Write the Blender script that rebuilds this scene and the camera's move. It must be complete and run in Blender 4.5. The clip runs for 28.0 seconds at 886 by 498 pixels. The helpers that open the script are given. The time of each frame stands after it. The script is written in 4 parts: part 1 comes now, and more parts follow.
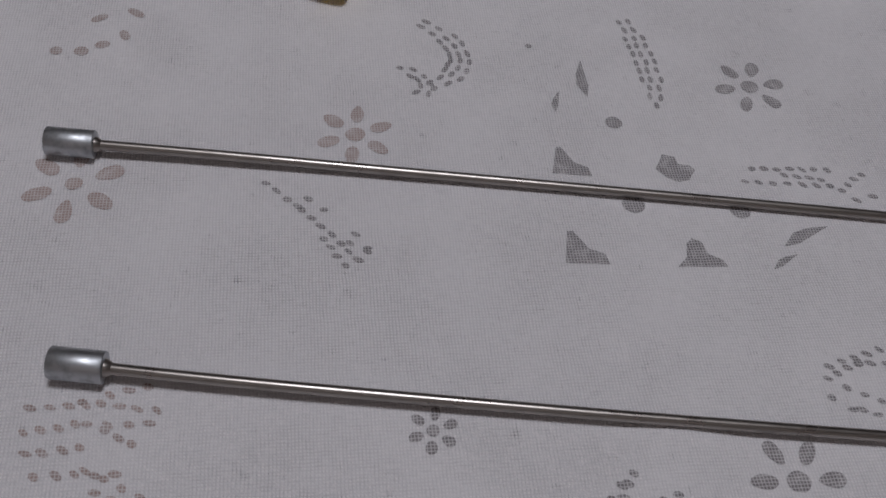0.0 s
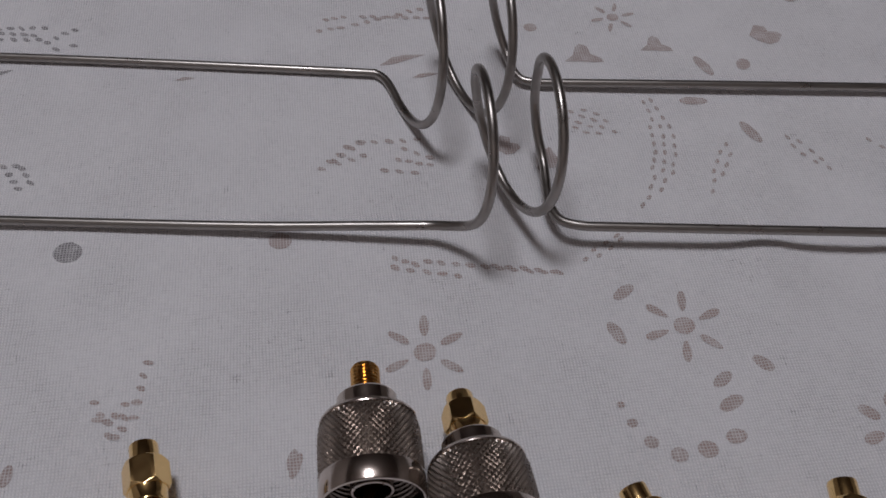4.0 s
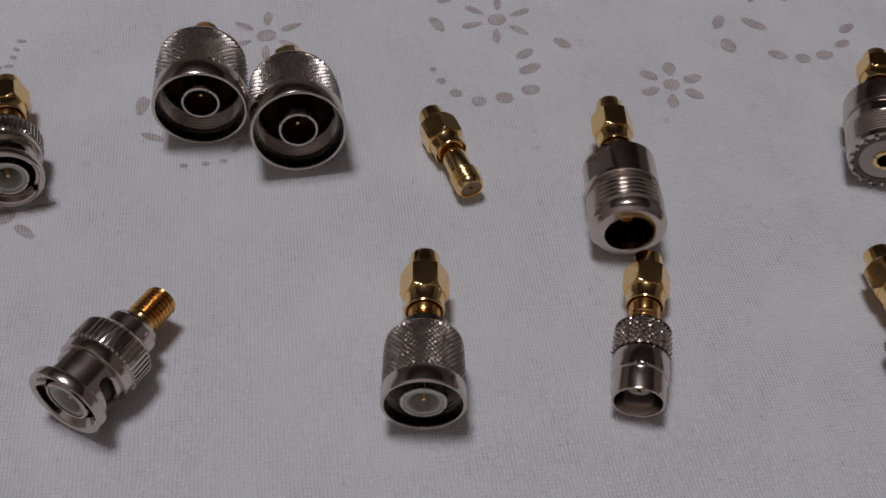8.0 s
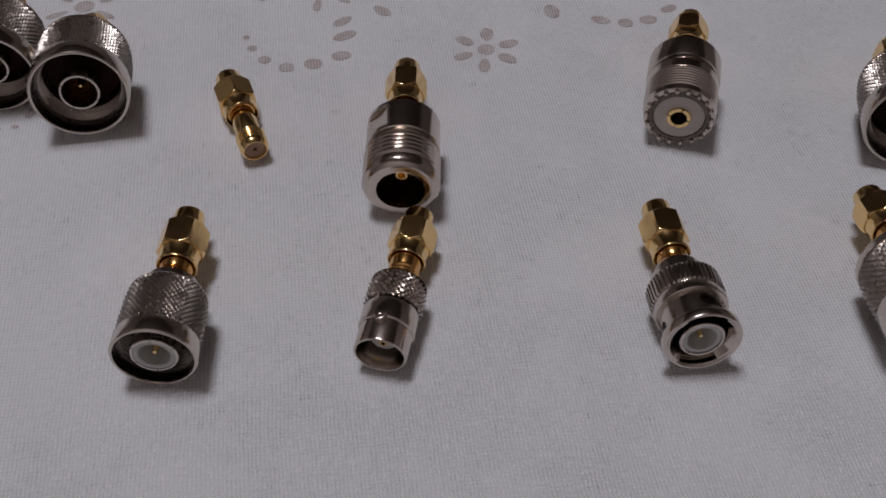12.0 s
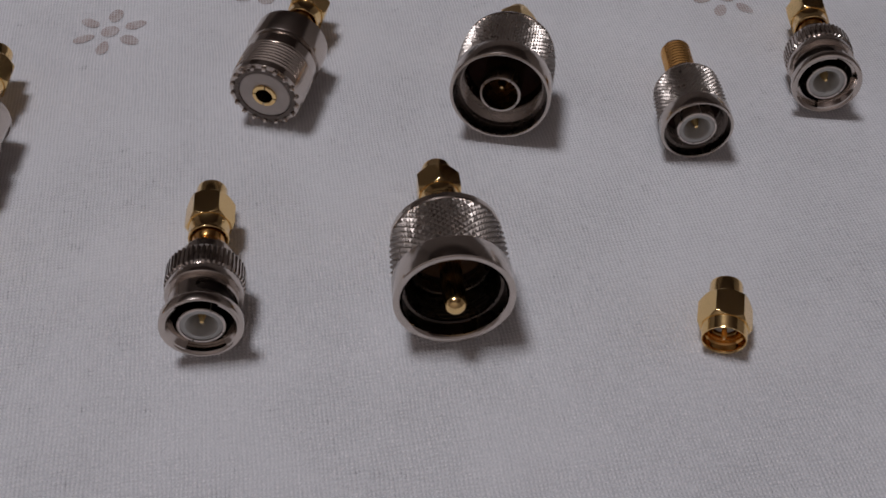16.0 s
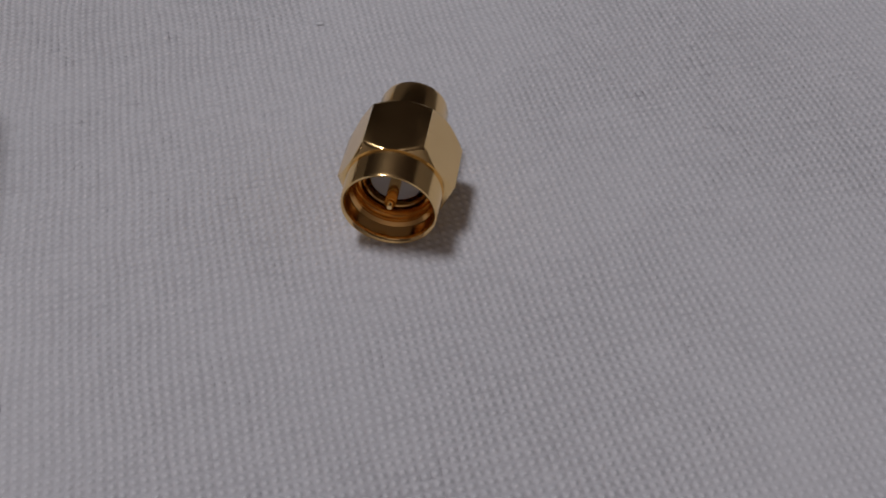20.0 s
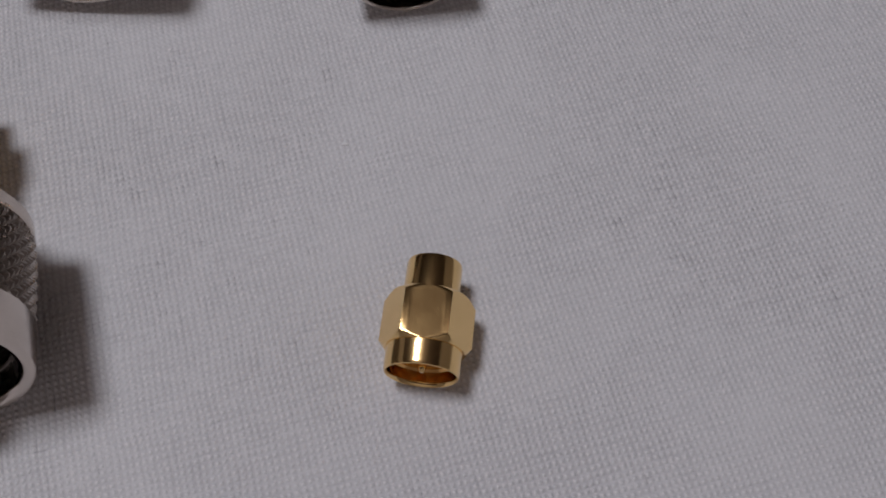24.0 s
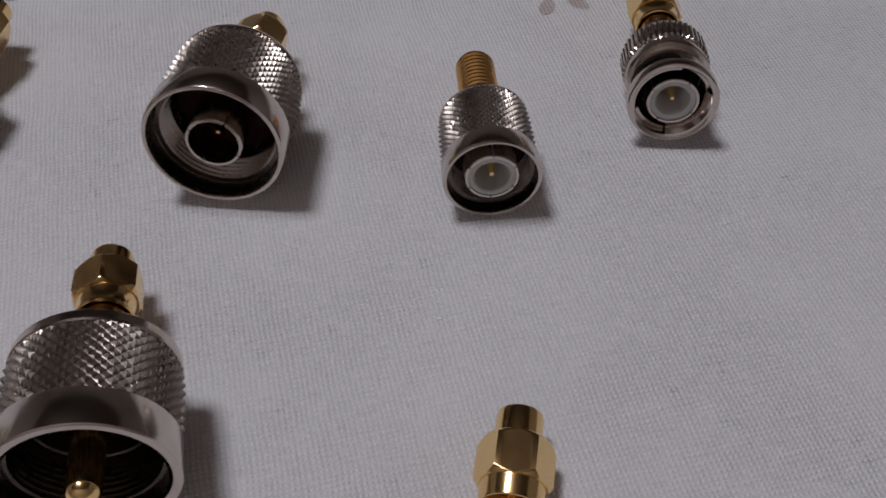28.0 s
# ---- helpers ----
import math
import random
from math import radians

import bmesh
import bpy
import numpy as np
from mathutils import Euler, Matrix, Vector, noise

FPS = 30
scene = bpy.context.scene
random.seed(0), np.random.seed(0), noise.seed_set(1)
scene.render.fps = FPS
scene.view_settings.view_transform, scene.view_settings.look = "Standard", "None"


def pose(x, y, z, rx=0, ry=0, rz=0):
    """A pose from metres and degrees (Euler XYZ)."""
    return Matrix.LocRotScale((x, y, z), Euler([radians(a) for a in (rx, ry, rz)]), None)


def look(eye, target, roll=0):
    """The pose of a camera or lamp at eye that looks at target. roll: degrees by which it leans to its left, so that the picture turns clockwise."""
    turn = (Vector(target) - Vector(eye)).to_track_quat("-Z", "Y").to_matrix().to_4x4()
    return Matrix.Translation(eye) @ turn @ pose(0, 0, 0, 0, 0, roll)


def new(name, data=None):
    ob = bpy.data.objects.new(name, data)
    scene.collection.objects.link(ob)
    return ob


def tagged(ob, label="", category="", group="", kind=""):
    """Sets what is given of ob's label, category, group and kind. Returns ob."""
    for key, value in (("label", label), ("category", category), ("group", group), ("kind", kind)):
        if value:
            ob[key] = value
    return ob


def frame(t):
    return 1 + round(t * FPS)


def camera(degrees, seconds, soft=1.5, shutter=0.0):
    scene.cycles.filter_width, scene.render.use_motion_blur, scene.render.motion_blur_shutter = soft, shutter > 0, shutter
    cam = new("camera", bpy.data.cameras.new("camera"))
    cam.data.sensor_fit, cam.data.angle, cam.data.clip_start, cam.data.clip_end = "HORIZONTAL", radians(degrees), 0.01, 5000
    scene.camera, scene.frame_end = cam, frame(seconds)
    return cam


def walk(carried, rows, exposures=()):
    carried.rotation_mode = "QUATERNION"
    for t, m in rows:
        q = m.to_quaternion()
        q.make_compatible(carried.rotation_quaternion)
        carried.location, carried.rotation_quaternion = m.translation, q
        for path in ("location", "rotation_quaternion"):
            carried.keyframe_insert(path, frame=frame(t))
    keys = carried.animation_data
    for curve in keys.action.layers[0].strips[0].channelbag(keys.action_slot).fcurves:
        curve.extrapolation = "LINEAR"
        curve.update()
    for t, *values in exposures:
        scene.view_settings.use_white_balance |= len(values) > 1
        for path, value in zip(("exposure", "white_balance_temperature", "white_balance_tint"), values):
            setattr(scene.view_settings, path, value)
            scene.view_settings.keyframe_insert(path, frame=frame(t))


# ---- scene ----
cam = camera(48.7, 28.0, soft=1.7)
PATH = [
    (0, (-0.25253, -0.02721, 0.17063), (-0.25023, 0.03425, 0.09178), 9.48),
    (0.5, (-0.27242, -0.01948, 0.16396), (-0.27013, 0.04200, 0.08512), 9.21),
    (1, (-0.26899, -0.02179, 0.15905), (-0.26699, 0.03931, 0.07991), 9.02),
    (1.5, (-0.23197, -0.04070, 0.16125), (-0.23099, 0.01966, 0.08152), 7.88),
    (2, (-0.16039, -0.05781, 0.17456), (-0.16075, 0.00184, 0.09430), 5.84),
    (2.5, (-0.10184, -0.06787, 0.18162), (-0.10451, -0.00695, 0.10236), 3.60),
    (3, (-0.06691, -0.06845, 0.18459), (-0.06966, -0.00675, 0.10594), 3.00),
    (3.5, (-0.04487, -0.06687, 0.18462), (-0.04712, -0.00442, 0.10655), 2.88),
    (5.5, (-0.00831, -0.11614, 0.16944), (-0.01109, -0.05313, 0.09183), 2.59),
    (6, (-0.01016, -0.13398, 0.16397), (-0.01132, -0.07058, 0.08665), 3.98),
    (6.5, (-0.00618, -0.14535, 0.16152), (-0.00691, -0.08150, 0.08455), 4.21),
    (7, (-0.00026, -0.15002, 0.16056), (-0.00081, -0.08557, 0.08409), 4.00),
    (7.5, (0.00739, -0.15105, 0.15661), (0.00639, -0.08611, 0.08057), 3.33),
    (8, (0.01522, -0.15340, 0.15483), (0.01407, -0.08824, 0.07898), 3.03),
    (8.5, (0.02163, -0.15352, 0.15267), (0.02033, -0.08807, 0.07708), 2.85),
    (9, (0.02162, -0.15147, 0.15146), (0.02026, -0.08639, 0.07555), 2.77),
    (9.5, (0.02030, -0.15204, 0.15186), (0.01908, -0.08689, 0.07600), 2.89),
    (10, (0.01904, -0.15280, 0.15327), (0.01795, -0.08751, 0.07753), 3.01),
    (10.5, (0.01865, -0.15522, 0.15418), (0.01762, -0.08981, 0.07855), 3.11),
    (11, (0.02609, -0.15926, 0.15392), (0.02446, -0.09321, 0.07885), 2.77),
    (11.5, (0.04393, -0.16033, 0.15122), (0.04163, -0.09439, 0.07607), 2.16),
    (12, (0.06426, -0.15715, 0.14693), (0.06176, -0.09106, 0.07192), 1.61),
    (12.5, (0.07654, -0.15880, 0.14573), (0.07450, -0.09257, 0.07083), 1.80),
    (14.5, (0.11721, -0.15523, 0.14309), (0.11648, -0.08925, 0.06795), 2.03),
    (15, (0.12710, -0.15499, 0.14354), (0.12614, -0.08939, 0.06807), 1.51),
    (15.5, (0.13831, -0.15221, 0.14372), (0.13721, -0.08673, 0.06815), 0.91),
    (16, (0.14876, -0.14932, 0.14108), (0.14737, -0.08390, 0.06547), 0.42),
    (16.5, (0.16009, -0.14609, 0.13853), (0.15805, -0.08104, 0.06261), -0.16),
    (17, (0.16957, -0.13893, 0.13428), (0.16675, -0.07471, 0.05768), -1.30),
    (17.5, (0.17558, -0.13962, 0.13812), (0.17299, -0.07569, 0.06127), -1.75),
    (18, (0.18160, -0.13384, 0.11569), (0.17892, -0.06860, 0.03995), -2.04),
    (18.5, (0.18954, -0.12181, 0.08880), (0.18848, -0.05726, 0.01243), -1.92),
    (19, (0.19386, -0.10319, 0.07040), (0.19635, -0.04124, -0.00806), -0.43),
    (19.5, (0.19805, -0.10366, 0.05567), (0.19834, -0.03734, -0.01918), -0.54),
    (20, (0.19725, -0.10253, 0.05858), (0.19969, -0.03623, -0.01625), -0.82),
    (20.5, (0.19682, -0.10246, 0.06052), (0.20018, -0.03293, -0.01127), -0.67),
    (21, (0.19293, -0.10323, 0.07810), (0.19612, -0.03807, 0.00231), -0.58),
    (21.5, (0.19141, -0.09658, 0.09264), (0.19315, -0.04329, 0.00804), -1.03),
    (22, (0.19135, -0.08891, 0.09889), (0.19389, -0.04035, 0.01151), -0.95),
    (22.5, (0.19536, -0.08339, 0.09640), (0.19884, -0.03846, 0.00713), -0.40),
    (24.5, (0.19469, -0.08135, 0.09894), (0.19780, -0.03785, 0.00896), -0.72),
    (25, (0.19329, -0.08549, 0.10160), (0.19669, -0.03998, 0.01262), -0.64),
    (25.5, (0.19225, -0.09205, 0.10209), (0.19666, -0.04020, 0.01670), -0.37),
    (26, (0.19128, -0.09681, 0.08364), (0.19565, -0.03877, 0.00233), -0.78),
    (26.5, (0.19041, -0.10577, 0.07530), (0.19505, -0.04296, -0.00238), 0.88),
    (27, (0.19063, -0.10894, 0.07184), (0.19384, -0.04178, -0.00219), 2.07),
    (27.5, (0.18933, -0.10276, 0.08421), (0.19387, -0.03575, 0.01012), 1.38),
    (28, (0.18467, -0.10004, 0.10835), (0.18791, -0.03495, 0.03251), 0.31),
]
walk(cam, [(t, look(eye, target, roll)) for t, eye, target, roll in PATH],
     exposures=[(0.0, 0.09), (3.0, 0.10), (6.0, 0.14), (12.0, 0.2), (15.0, 0.2), (17.0, 0.31), (18.5, 0.24), (20.0, 0.1), (22.0, 0.27), (28.0, 0.28)])

# ---- light: one ceiling lamp in a plain room, lit at night ----
world = bpy.data.worlds.new("world")
scene.world = world
world.use_nodes = True
world.node_tree.nodes["Background"].inputs[0].default_value = (0.5, 0.5, 0.55, 1)
world.node_tree.nodes["Background"].inputs[1].default_value = 0.02

lamp_data = bpy.data.lights.new("ceiling_lamp_light", "POINT")
lamp_data.shadow_soft_size = 0.18
lamp_data.energy = 28.7
lamp_data.color = (0.898, 0.915, 0.995)
lamp = new("ceiling_lamp_light", lamp_data)
lamp.matrix_world = pose(-0.22, 0.18, 1.50)

CM = 0.01
MM = 0.001


# ---- materials ----
def nodes_of(name):
    m = bpy.data.materials.new(name)
    m.use_nodes = True
    nt = m.node_tree
    return m, nt, nt.nodes["Principled BSDF"]


def math_node(nt, op, a, b=None, clamp=False):
    n = nt.nodes.new("ShaderNodeMath")
    n.operation = op
    n.use_clamp = clamp
    for i, v in enumerate((a, b)):
        if v is None:
            continue
        if isinstance(v, (int, float)):
            n.inputs[i].default_value = v
        else:
            nt.links.new(v, n.inputs[i])
    return n.outputs[0]


def noise_node(nt, vec, scale, detail=3.0, rough=0.55):
    n = nt.nodes.new("ShaderNodeTexNoise")
    n.inputs["Scale"].default_value = scale
    n.inputs["Detail"].default_value = detail
    n.inputs["Roughness"].default_value = rough
    nt.links.new(vec, n.inputs["Vector"])
    return n.outputs[0]


def mix_colour(nt, fac, a, b):
    n = nt.nodes.new("ShaderNodeMix")
    n.data_type = "RGBA"
    if isinstance(fac, (int, float)):
        n.inputs[0].default_value = fac
    else:
        nt.links.new(fac, n.inputs[0])
    for i, v in ((6, a), (7, b)):
        if isinstance(v, tuple):
            n.inputs[i].default_value = (*v, 1)
        else:
            nt.links.new(v, n.inputs[i])
    return n.outputs[2]


def ramp(nt, fac, lo, hi):
    n = nt.nodes.new("ShaderNodeMapRange")
    n.inputs[1].default_value, n.inputs[2].default_value = lo, hi
    nt.links.new(fac, n.inputs[0])
    return n.outputs[0]


def weave(nt):
    """Height of a plain weave, one crossing to the next 0.7 mm, in table coordinates."""
    geo = nt.nodes.new("ShaderNodeNewGeometry")
    pos = geo.outputs["Position"]
    sep = nt.nodes.new("ShaderNodeSeparateXYZ")
    nt.links.new(pos, sep.inputs[0])
    wob = noise_node(nt, pos, 90.0, 2.0)
    wob2 = noise_node(nt, pos, 420.0, 2.0)
    dx = math_node(nt, "MULTIPLY", math_node(nt, "SUBTRACT", wob, 0.5), 0.0010)
    dy = math_node(nt, "MULTIPLY", math_node(nt, "SUBTRACT", wob2, 0.5), 0.0005)
    px = math_node(nt, "ADD", math_node(nt, "ADD", sep.outputs[0], dx), math_node(nt, "MULTIPLY", sep.outputs[1], 0.2))
    py = math_node(nt, "ADD", math_node(nt, "SUBTRACT", sep.outputs[1], dy), math_node(nt, "MULTIPLY", sep.outputs[0], -0.2))
    a = math_node(nt, "SINE", math_node(nt, "MULTIPLY", px, 2 * math.pi / 0.00072))
    b = math_node(nt, "SINE", math_node(nt, "MULTIPLY", py, 2 * math.pi / 0.00074))
    ab = math_node(nt, "MULTIPLY", a, b)
    h = math_node(nt, "ADD", math_node(nt, "MULTIPLY", ab, 0.30), math_node(nt, "MULTIPLY", a, 0.32))
    # threads of uneven thickness, along and across
    for lead, weight in ((0, 0.36), (1, 0.46)):
        line = nt.nodes.new("ShaderNodeCombineXYZ")
        nt.links.new(math_node(nt, "MULTIPLY", px, 1.0 if lead == 0 else 0.12), line.inputs[0])
        nt.links.new(math_node(nt, "MULTIPLY", py, 0.12 if lead == 0 else 1.0), line.inputs[1])
        slub = noise_node(nt, line.outputs[0], 2500.0, 1.0)
        h = math_node(nt, "ADD", h, math_node(nt, "MULTIPLY", math_node(nt, "SUBTRACT", slub, 0.5), weight))
    h = math_node(nt, "ADD", h, math_node(nt, "MULTIPLY", b, 0.26))
    patch = nt.nodes.new("ShaderNodeMapRange")
    patch.inputs[1].default_value, patch.inputs[2].default_value, patch.inputs[3].default_value = 0.35, 0.62, 0.62
    nt.links.new(noise_node(nt, pos, 38.0, 3.0), patch.inputs[0])
    h = math_node(nt, "MULTIPLY", h, patch.outputs[0])
    return pos, a, b, math_node(nt, "ADD", h, 0.5)


def cloth_material():
    m, nt, p = nodes_of("white_cotton_cloth")
    pos, a, b, h = weave(nt)
    big = noise_node(nt, pos, 9.0, 4.0)
    mid = noise_node(nt, pos, 60.0, 3.0)
    base = mix_colour(nt, ramp(nt, big, 0.3, 0.7), (0.76, 0.745, 0.765), (0.83, 0.815, 0.83))
    base = mix_colour(nt, math_node(nt, "MULTIPLY", ramp(nt, mid, 0.5, 0.75), 0.10), base, (0.55, 0.53, 0.53))
    # Shade between the threads and light on their crests are put into the colour.
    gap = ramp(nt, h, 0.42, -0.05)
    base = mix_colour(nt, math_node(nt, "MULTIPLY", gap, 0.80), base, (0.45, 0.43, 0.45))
    crest_light = ramp(nt, h, 0.68, 1.05)
    base = mix_colour(nt, math_node(nt, "MULTIPLY", crest_light, 0.75), base, (0.92, 0.905, 0.92))
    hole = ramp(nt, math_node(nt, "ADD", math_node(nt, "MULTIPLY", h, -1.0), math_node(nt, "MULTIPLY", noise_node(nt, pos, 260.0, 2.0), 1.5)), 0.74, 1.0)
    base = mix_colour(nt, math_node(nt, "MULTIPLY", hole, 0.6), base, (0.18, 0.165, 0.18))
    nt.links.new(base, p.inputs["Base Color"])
    p.inputs["Roughness"].default_value = 0.85
    p.inputs["Specular IOR Level"].default_value = 0.25
    bump = nt.nodes.new("ShaderNodeBump")
    bump.inputs["Strength"].default_value = 0.95
    bump.inputs["Distance"].default_value = 0.00015
    nt.links.new(h, bump.inputs["Height"])
    soft = nt.nodes.new("ShaderNodeBump")
    soft.inputs["Strength"].default_value = 0.5
    soft.inputs["Distance"].default_value = 0.002
    nt.links.new(noise_node(nt, pos, 28.0, 2.0), soft.inputs["Height"])
    nt.links.new(soft.outputs[0], bump.inputs["Normal"])
    nt.links.new(bump.outputs[0], p.inputs["Normal"])
    return m


def print_material(name, one, two, warm):
    m, nt, p = nodes_of(name)
    pos, a, b, h = weave(nt)
    info = nt.nodes.new("ShaderNodeObjectInfo")
    island = nt.nodes.new("ShaderNodeNewGeometry")
    ink = mix_colour(nt, info.outputs["Random"], one, two)
    ink = mix_colour(nt, math_node(nt, "MULTIPLY", island.outputs["Random Per Island"], 0.6), ink, warm)
    thread = ramp(nt, math_node(nt, "MAXIMUM", b, a), 0.35, 1.0)
    fade = ramp(nt, noise_node(nt, pos, 350.0, 3.0), 0.45, 0.85)
    white = math_node(nt, "ADD", math_node(nt, "MULTIPLY", thread, 0.75), math_node(nt, "MULTIPLY", fade, 0.45), clamp=True)
    nt.links.new(mix_colour(nt, white, ink, (0.72, 0.70, 0.715)), p.inputs["Base Color"])
    p.inputs["Roughness"].default_value = 0.9
    p.inputs["Specular IOR Level"].default_value = 0.2
    bump = nt.nodes.new("ShaderNodeBump")
    bump.inputs["Strength"].default_value = 0.5
    bump.inputs["Distance"].default_value = 0.00012
    nt.links.new(h, bump.inputs["Height"])
    nt.links.new(bump.outputs[0], p.inputs["Normal"])
    return m


def metal(name, colour, dark, rough, scale=400.0, wear=0.25, bump=0.0, stretch=(1, 1, 1)):
    """Polished or drawn metal with fine grain, faint tarnish and uneven gloss."""
    m, nt, p = nodes_of(name)
    tc = nt.nodes.new("ShaderNodeTexCoord")
    mp = nt.nodes.new("ShaderNodeMapping")
    mp.inputs["Scale"].default_value = stretch
    nt.links.new(tc.outputs["Object"], mp.inputs[0])
    vec = mp.outputs[0]
    stain = noise_node(nt, vec, scale, 3.0)
    fine = noise_node(nt, vec, scale * 9, 2.0)
    nt.links.new(mix_colour(nt, math_node(nt, "MULTIPLY", ramp(nt, stain, 0.45, 0.8), wear), colour, dark), p.inputs["Base Color"])
    p.inputs["Metallic"].default_value = 1.0
    r = math_node(nt, "ADD", math_node(nt, "MULTIPLY", ramp(nt, stain, 0.3, 0.8), rough * 0.5), rough * 0.75)
    nt.links.new(r, p.inputs["Roughness"])
    if bump:
        b = nt.nodes.new("ShaderNodeBump")
        b.inputs["Strength"].default_value = bump
        b.inputs["Distance"].default_value = 0.00004
        nt.links.new(fine, b.inputs["Height"])
        nt.links.new(b.outputs[0], p.inputs["Normal"])
    return m


def plain(name, colour, rough, var=0.12, scale=300.0, spec=0.5):
    m, nt, p = nodes_of(name)
    tc = nt.nodes.new("ShaderNodeTexCoord")
    n = noise_node(nt, tc.outputs["Object"], scale, 3.0)
    dark = tuple(c * (1 - var) for c in colour)
    lite = tuple(min(1, c * (1 + var)) for c in colour)
    nt.links.new(mix_colour(nt, ramp(nt, n, 0.3, 0.7), dark, lite), p.inputs["Base Color"])
    p.inputs["Roughness"].default_value = rough
    p.inputs["Specular IOR Level"].default_value = spec
    return m


CLOTH = cloth_material()
INK = print_material("brown_ink_on_cotton", (0.37, 0.275, 0.25), (0.33, 0.255, 0.24), (0.44, 0.33, 0.30))
INK_GREY = print_material("grey_ink_on_cotton", (0.19, 0.182, 0.192), (0.15, 0.145, 0.153), (0.25, 0.225, 0.23))
NICKEL = metal("nickel_plating", (0.61, 0.54, 0.49), (0.38, 0.32, 0.28), 0.18, bump=0.2)
NICKEL_KNURL = metal("knurled_nickel", (0.40, 0.35, 0.315), (0.17, 0.14, 0.12), 0.32, wear=0.5, bump=0.3)
GOLD = metal("gold_plating", (0.93, 0.655, 0.30), (0.76, 0.49, 0.19), 0.16, bump=0.12)
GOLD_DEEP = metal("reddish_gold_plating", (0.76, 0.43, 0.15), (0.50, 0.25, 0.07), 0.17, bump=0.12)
# Nickel for bores and recesses: their shade is put into these two colours.
NICKEL_SHADE = metal("nickel_with_shade", (0.14, 0.115, 0.10), (0.07, 0.055, 0.045), 0.3)
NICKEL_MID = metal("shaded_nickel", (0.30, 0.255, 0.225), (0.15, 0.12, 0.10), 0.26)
# Near-black liner colour that stands in for shade inside the bayonet sleeve.
BORE_SHADE = metal("bore_shade", (0.055, 0.045, 0.04), (0.02, 0.016, 0.014), 0.34)
DARK_BRASS = metal("dark_brown_brass", (0.20, 0.12, 0.045), (0.06, 0.035, 0.015), 0.3)
STEEL = metal("drawn_steel_wire", (0.36, 0.335, 0.315), (0.21, 0.19, 0.17), 0.34, scale=150.0, wear=0.5, bump=0.2)
ALU = metal("cut_aluminium", (0.50, 0.52, 0.54), (0.22, 0.23, 0.245), 0.48, scale=420.0, wear=0.9, bump=0.5)
PTFE = plain("white_ptfe", (0.54, 0.53, 0.505), 0.45, 0.05)
LINT = plain("white_lint", (0.93, 0.92, 0.93), 0.8, 0.03)
BEIGE = plain("beige_plastic", (0.52, 0.465, 0.43), 0.4, 0.06)
BUFF = plain("pinkish_plastic", (0.33, 0.19, 0.115), 0.4, 0.06)
GASKET = plain("dark_red_rubber", (0.045, 0.013, 0.009), 0.6, 0.3, spec=0.3)
BLACK = plain("black_plastic", (0.018, 0.017, 0.017), 0.5, 0.3)
BROWN = plain("dark_brown_plastic", (0.045, 0.032, 0.024), 0.45, 0.25)
PHENOLIC = plain("brown_phenolic_resin", (0.15, 0.08, 0.04), 0.4, 0.2)
YELLOW = plain("yellow_plastic", (0.72, 0.50, 0.015), 0.42, 0.1)
WALL = plain("painted_wall", (0.57, 0.505, 0.47), 0.9, 0.05, 3.0)
CEIL = plain("ceiling_paint", (0.16, 0.125, 0.11), 0.9, 0.04, 3.0)
FLOOR = plain("floor_boards", (0.24, 0.17, 0.11), 0.5, 0.25, 4.0)
WOOD = plain("table_wood", (0.30, 0.19, 0.11), 0.5, 0.25, 12.0)


# ---- mesh helpers (things are drawn in millimetres, the cloth in centimetres) ----
def finish(name, bm, material, scale=MM, angle=32.0):
    bmesh.ops.recalc_face_normals(bm, faces=bm.faces)
    me = bpy.data.meshes.new(name)
    for v in bm.verts:
        v.co *= scale
    bm.to_mesh(me)
    bm.free()
    me.materials.append(material)
    me.shade_smooth()
    me.set_sharp_from_angle(angle=radians(angle))
    return me


def part(name, bm, material, parent, label="", lift=0.0, angle=32.0):
    """One mesh under a thing or a part; lift: height of the axis over the thing's base, in mm."""
    if lift:
        bmesh.ops.translate(bm, verts=bm.verts, vec=(0, 0, lift))
    ob = new(name, finish(name, bm, material, angle=angle))
    ob.parent = parent
    if label:
        tagged(ob, label)
    return ob


def lathe(prof, seg=56, bm=None):
    """Turned shape about the y axis from (s, radius) pairs."""
    bm = bm or bmesh.new()
    last = None
    for s, r in prof:
        if r < 1e-6:
            ring = [bm.verts.new((0, s, 0))]
        else:
            ring = [bm.verts.new((r * math.cos(2 * math.pi * i / seg), s, r * math.sin(2 * math.pi * i / seg))) for i in range(seg)]
        if last:
            for i in range(seg):
                j = (i + 1) % seg
                quad = [last[i % len(last)], last[j % len(last)], ring[j % len(ring)], ring[i % len(ring)]]
                quad = list(dict.fromkeys(quad))
                if len(quad) > 2:
                    bm.faces.new(quad)
        last = ring
    return bm


def thread(s0, s1, r, pitch, depth):
    """Profile of a screw thread as close rings."""
    out = []
    n = max(2, round((s1 - s0) / pitch))
    step = (s1 - s0) / n
    for k in range(n):
        s = s0 + k * step
        out += [(s + 0.06 * step, r - depth), (s + 0.40 * step, r - 0.08 * depth), (s + 0.60 * step, r), (s + 0.72 * step, r - 0.06 * depth)]
    return out + [(s1, r - depth)]


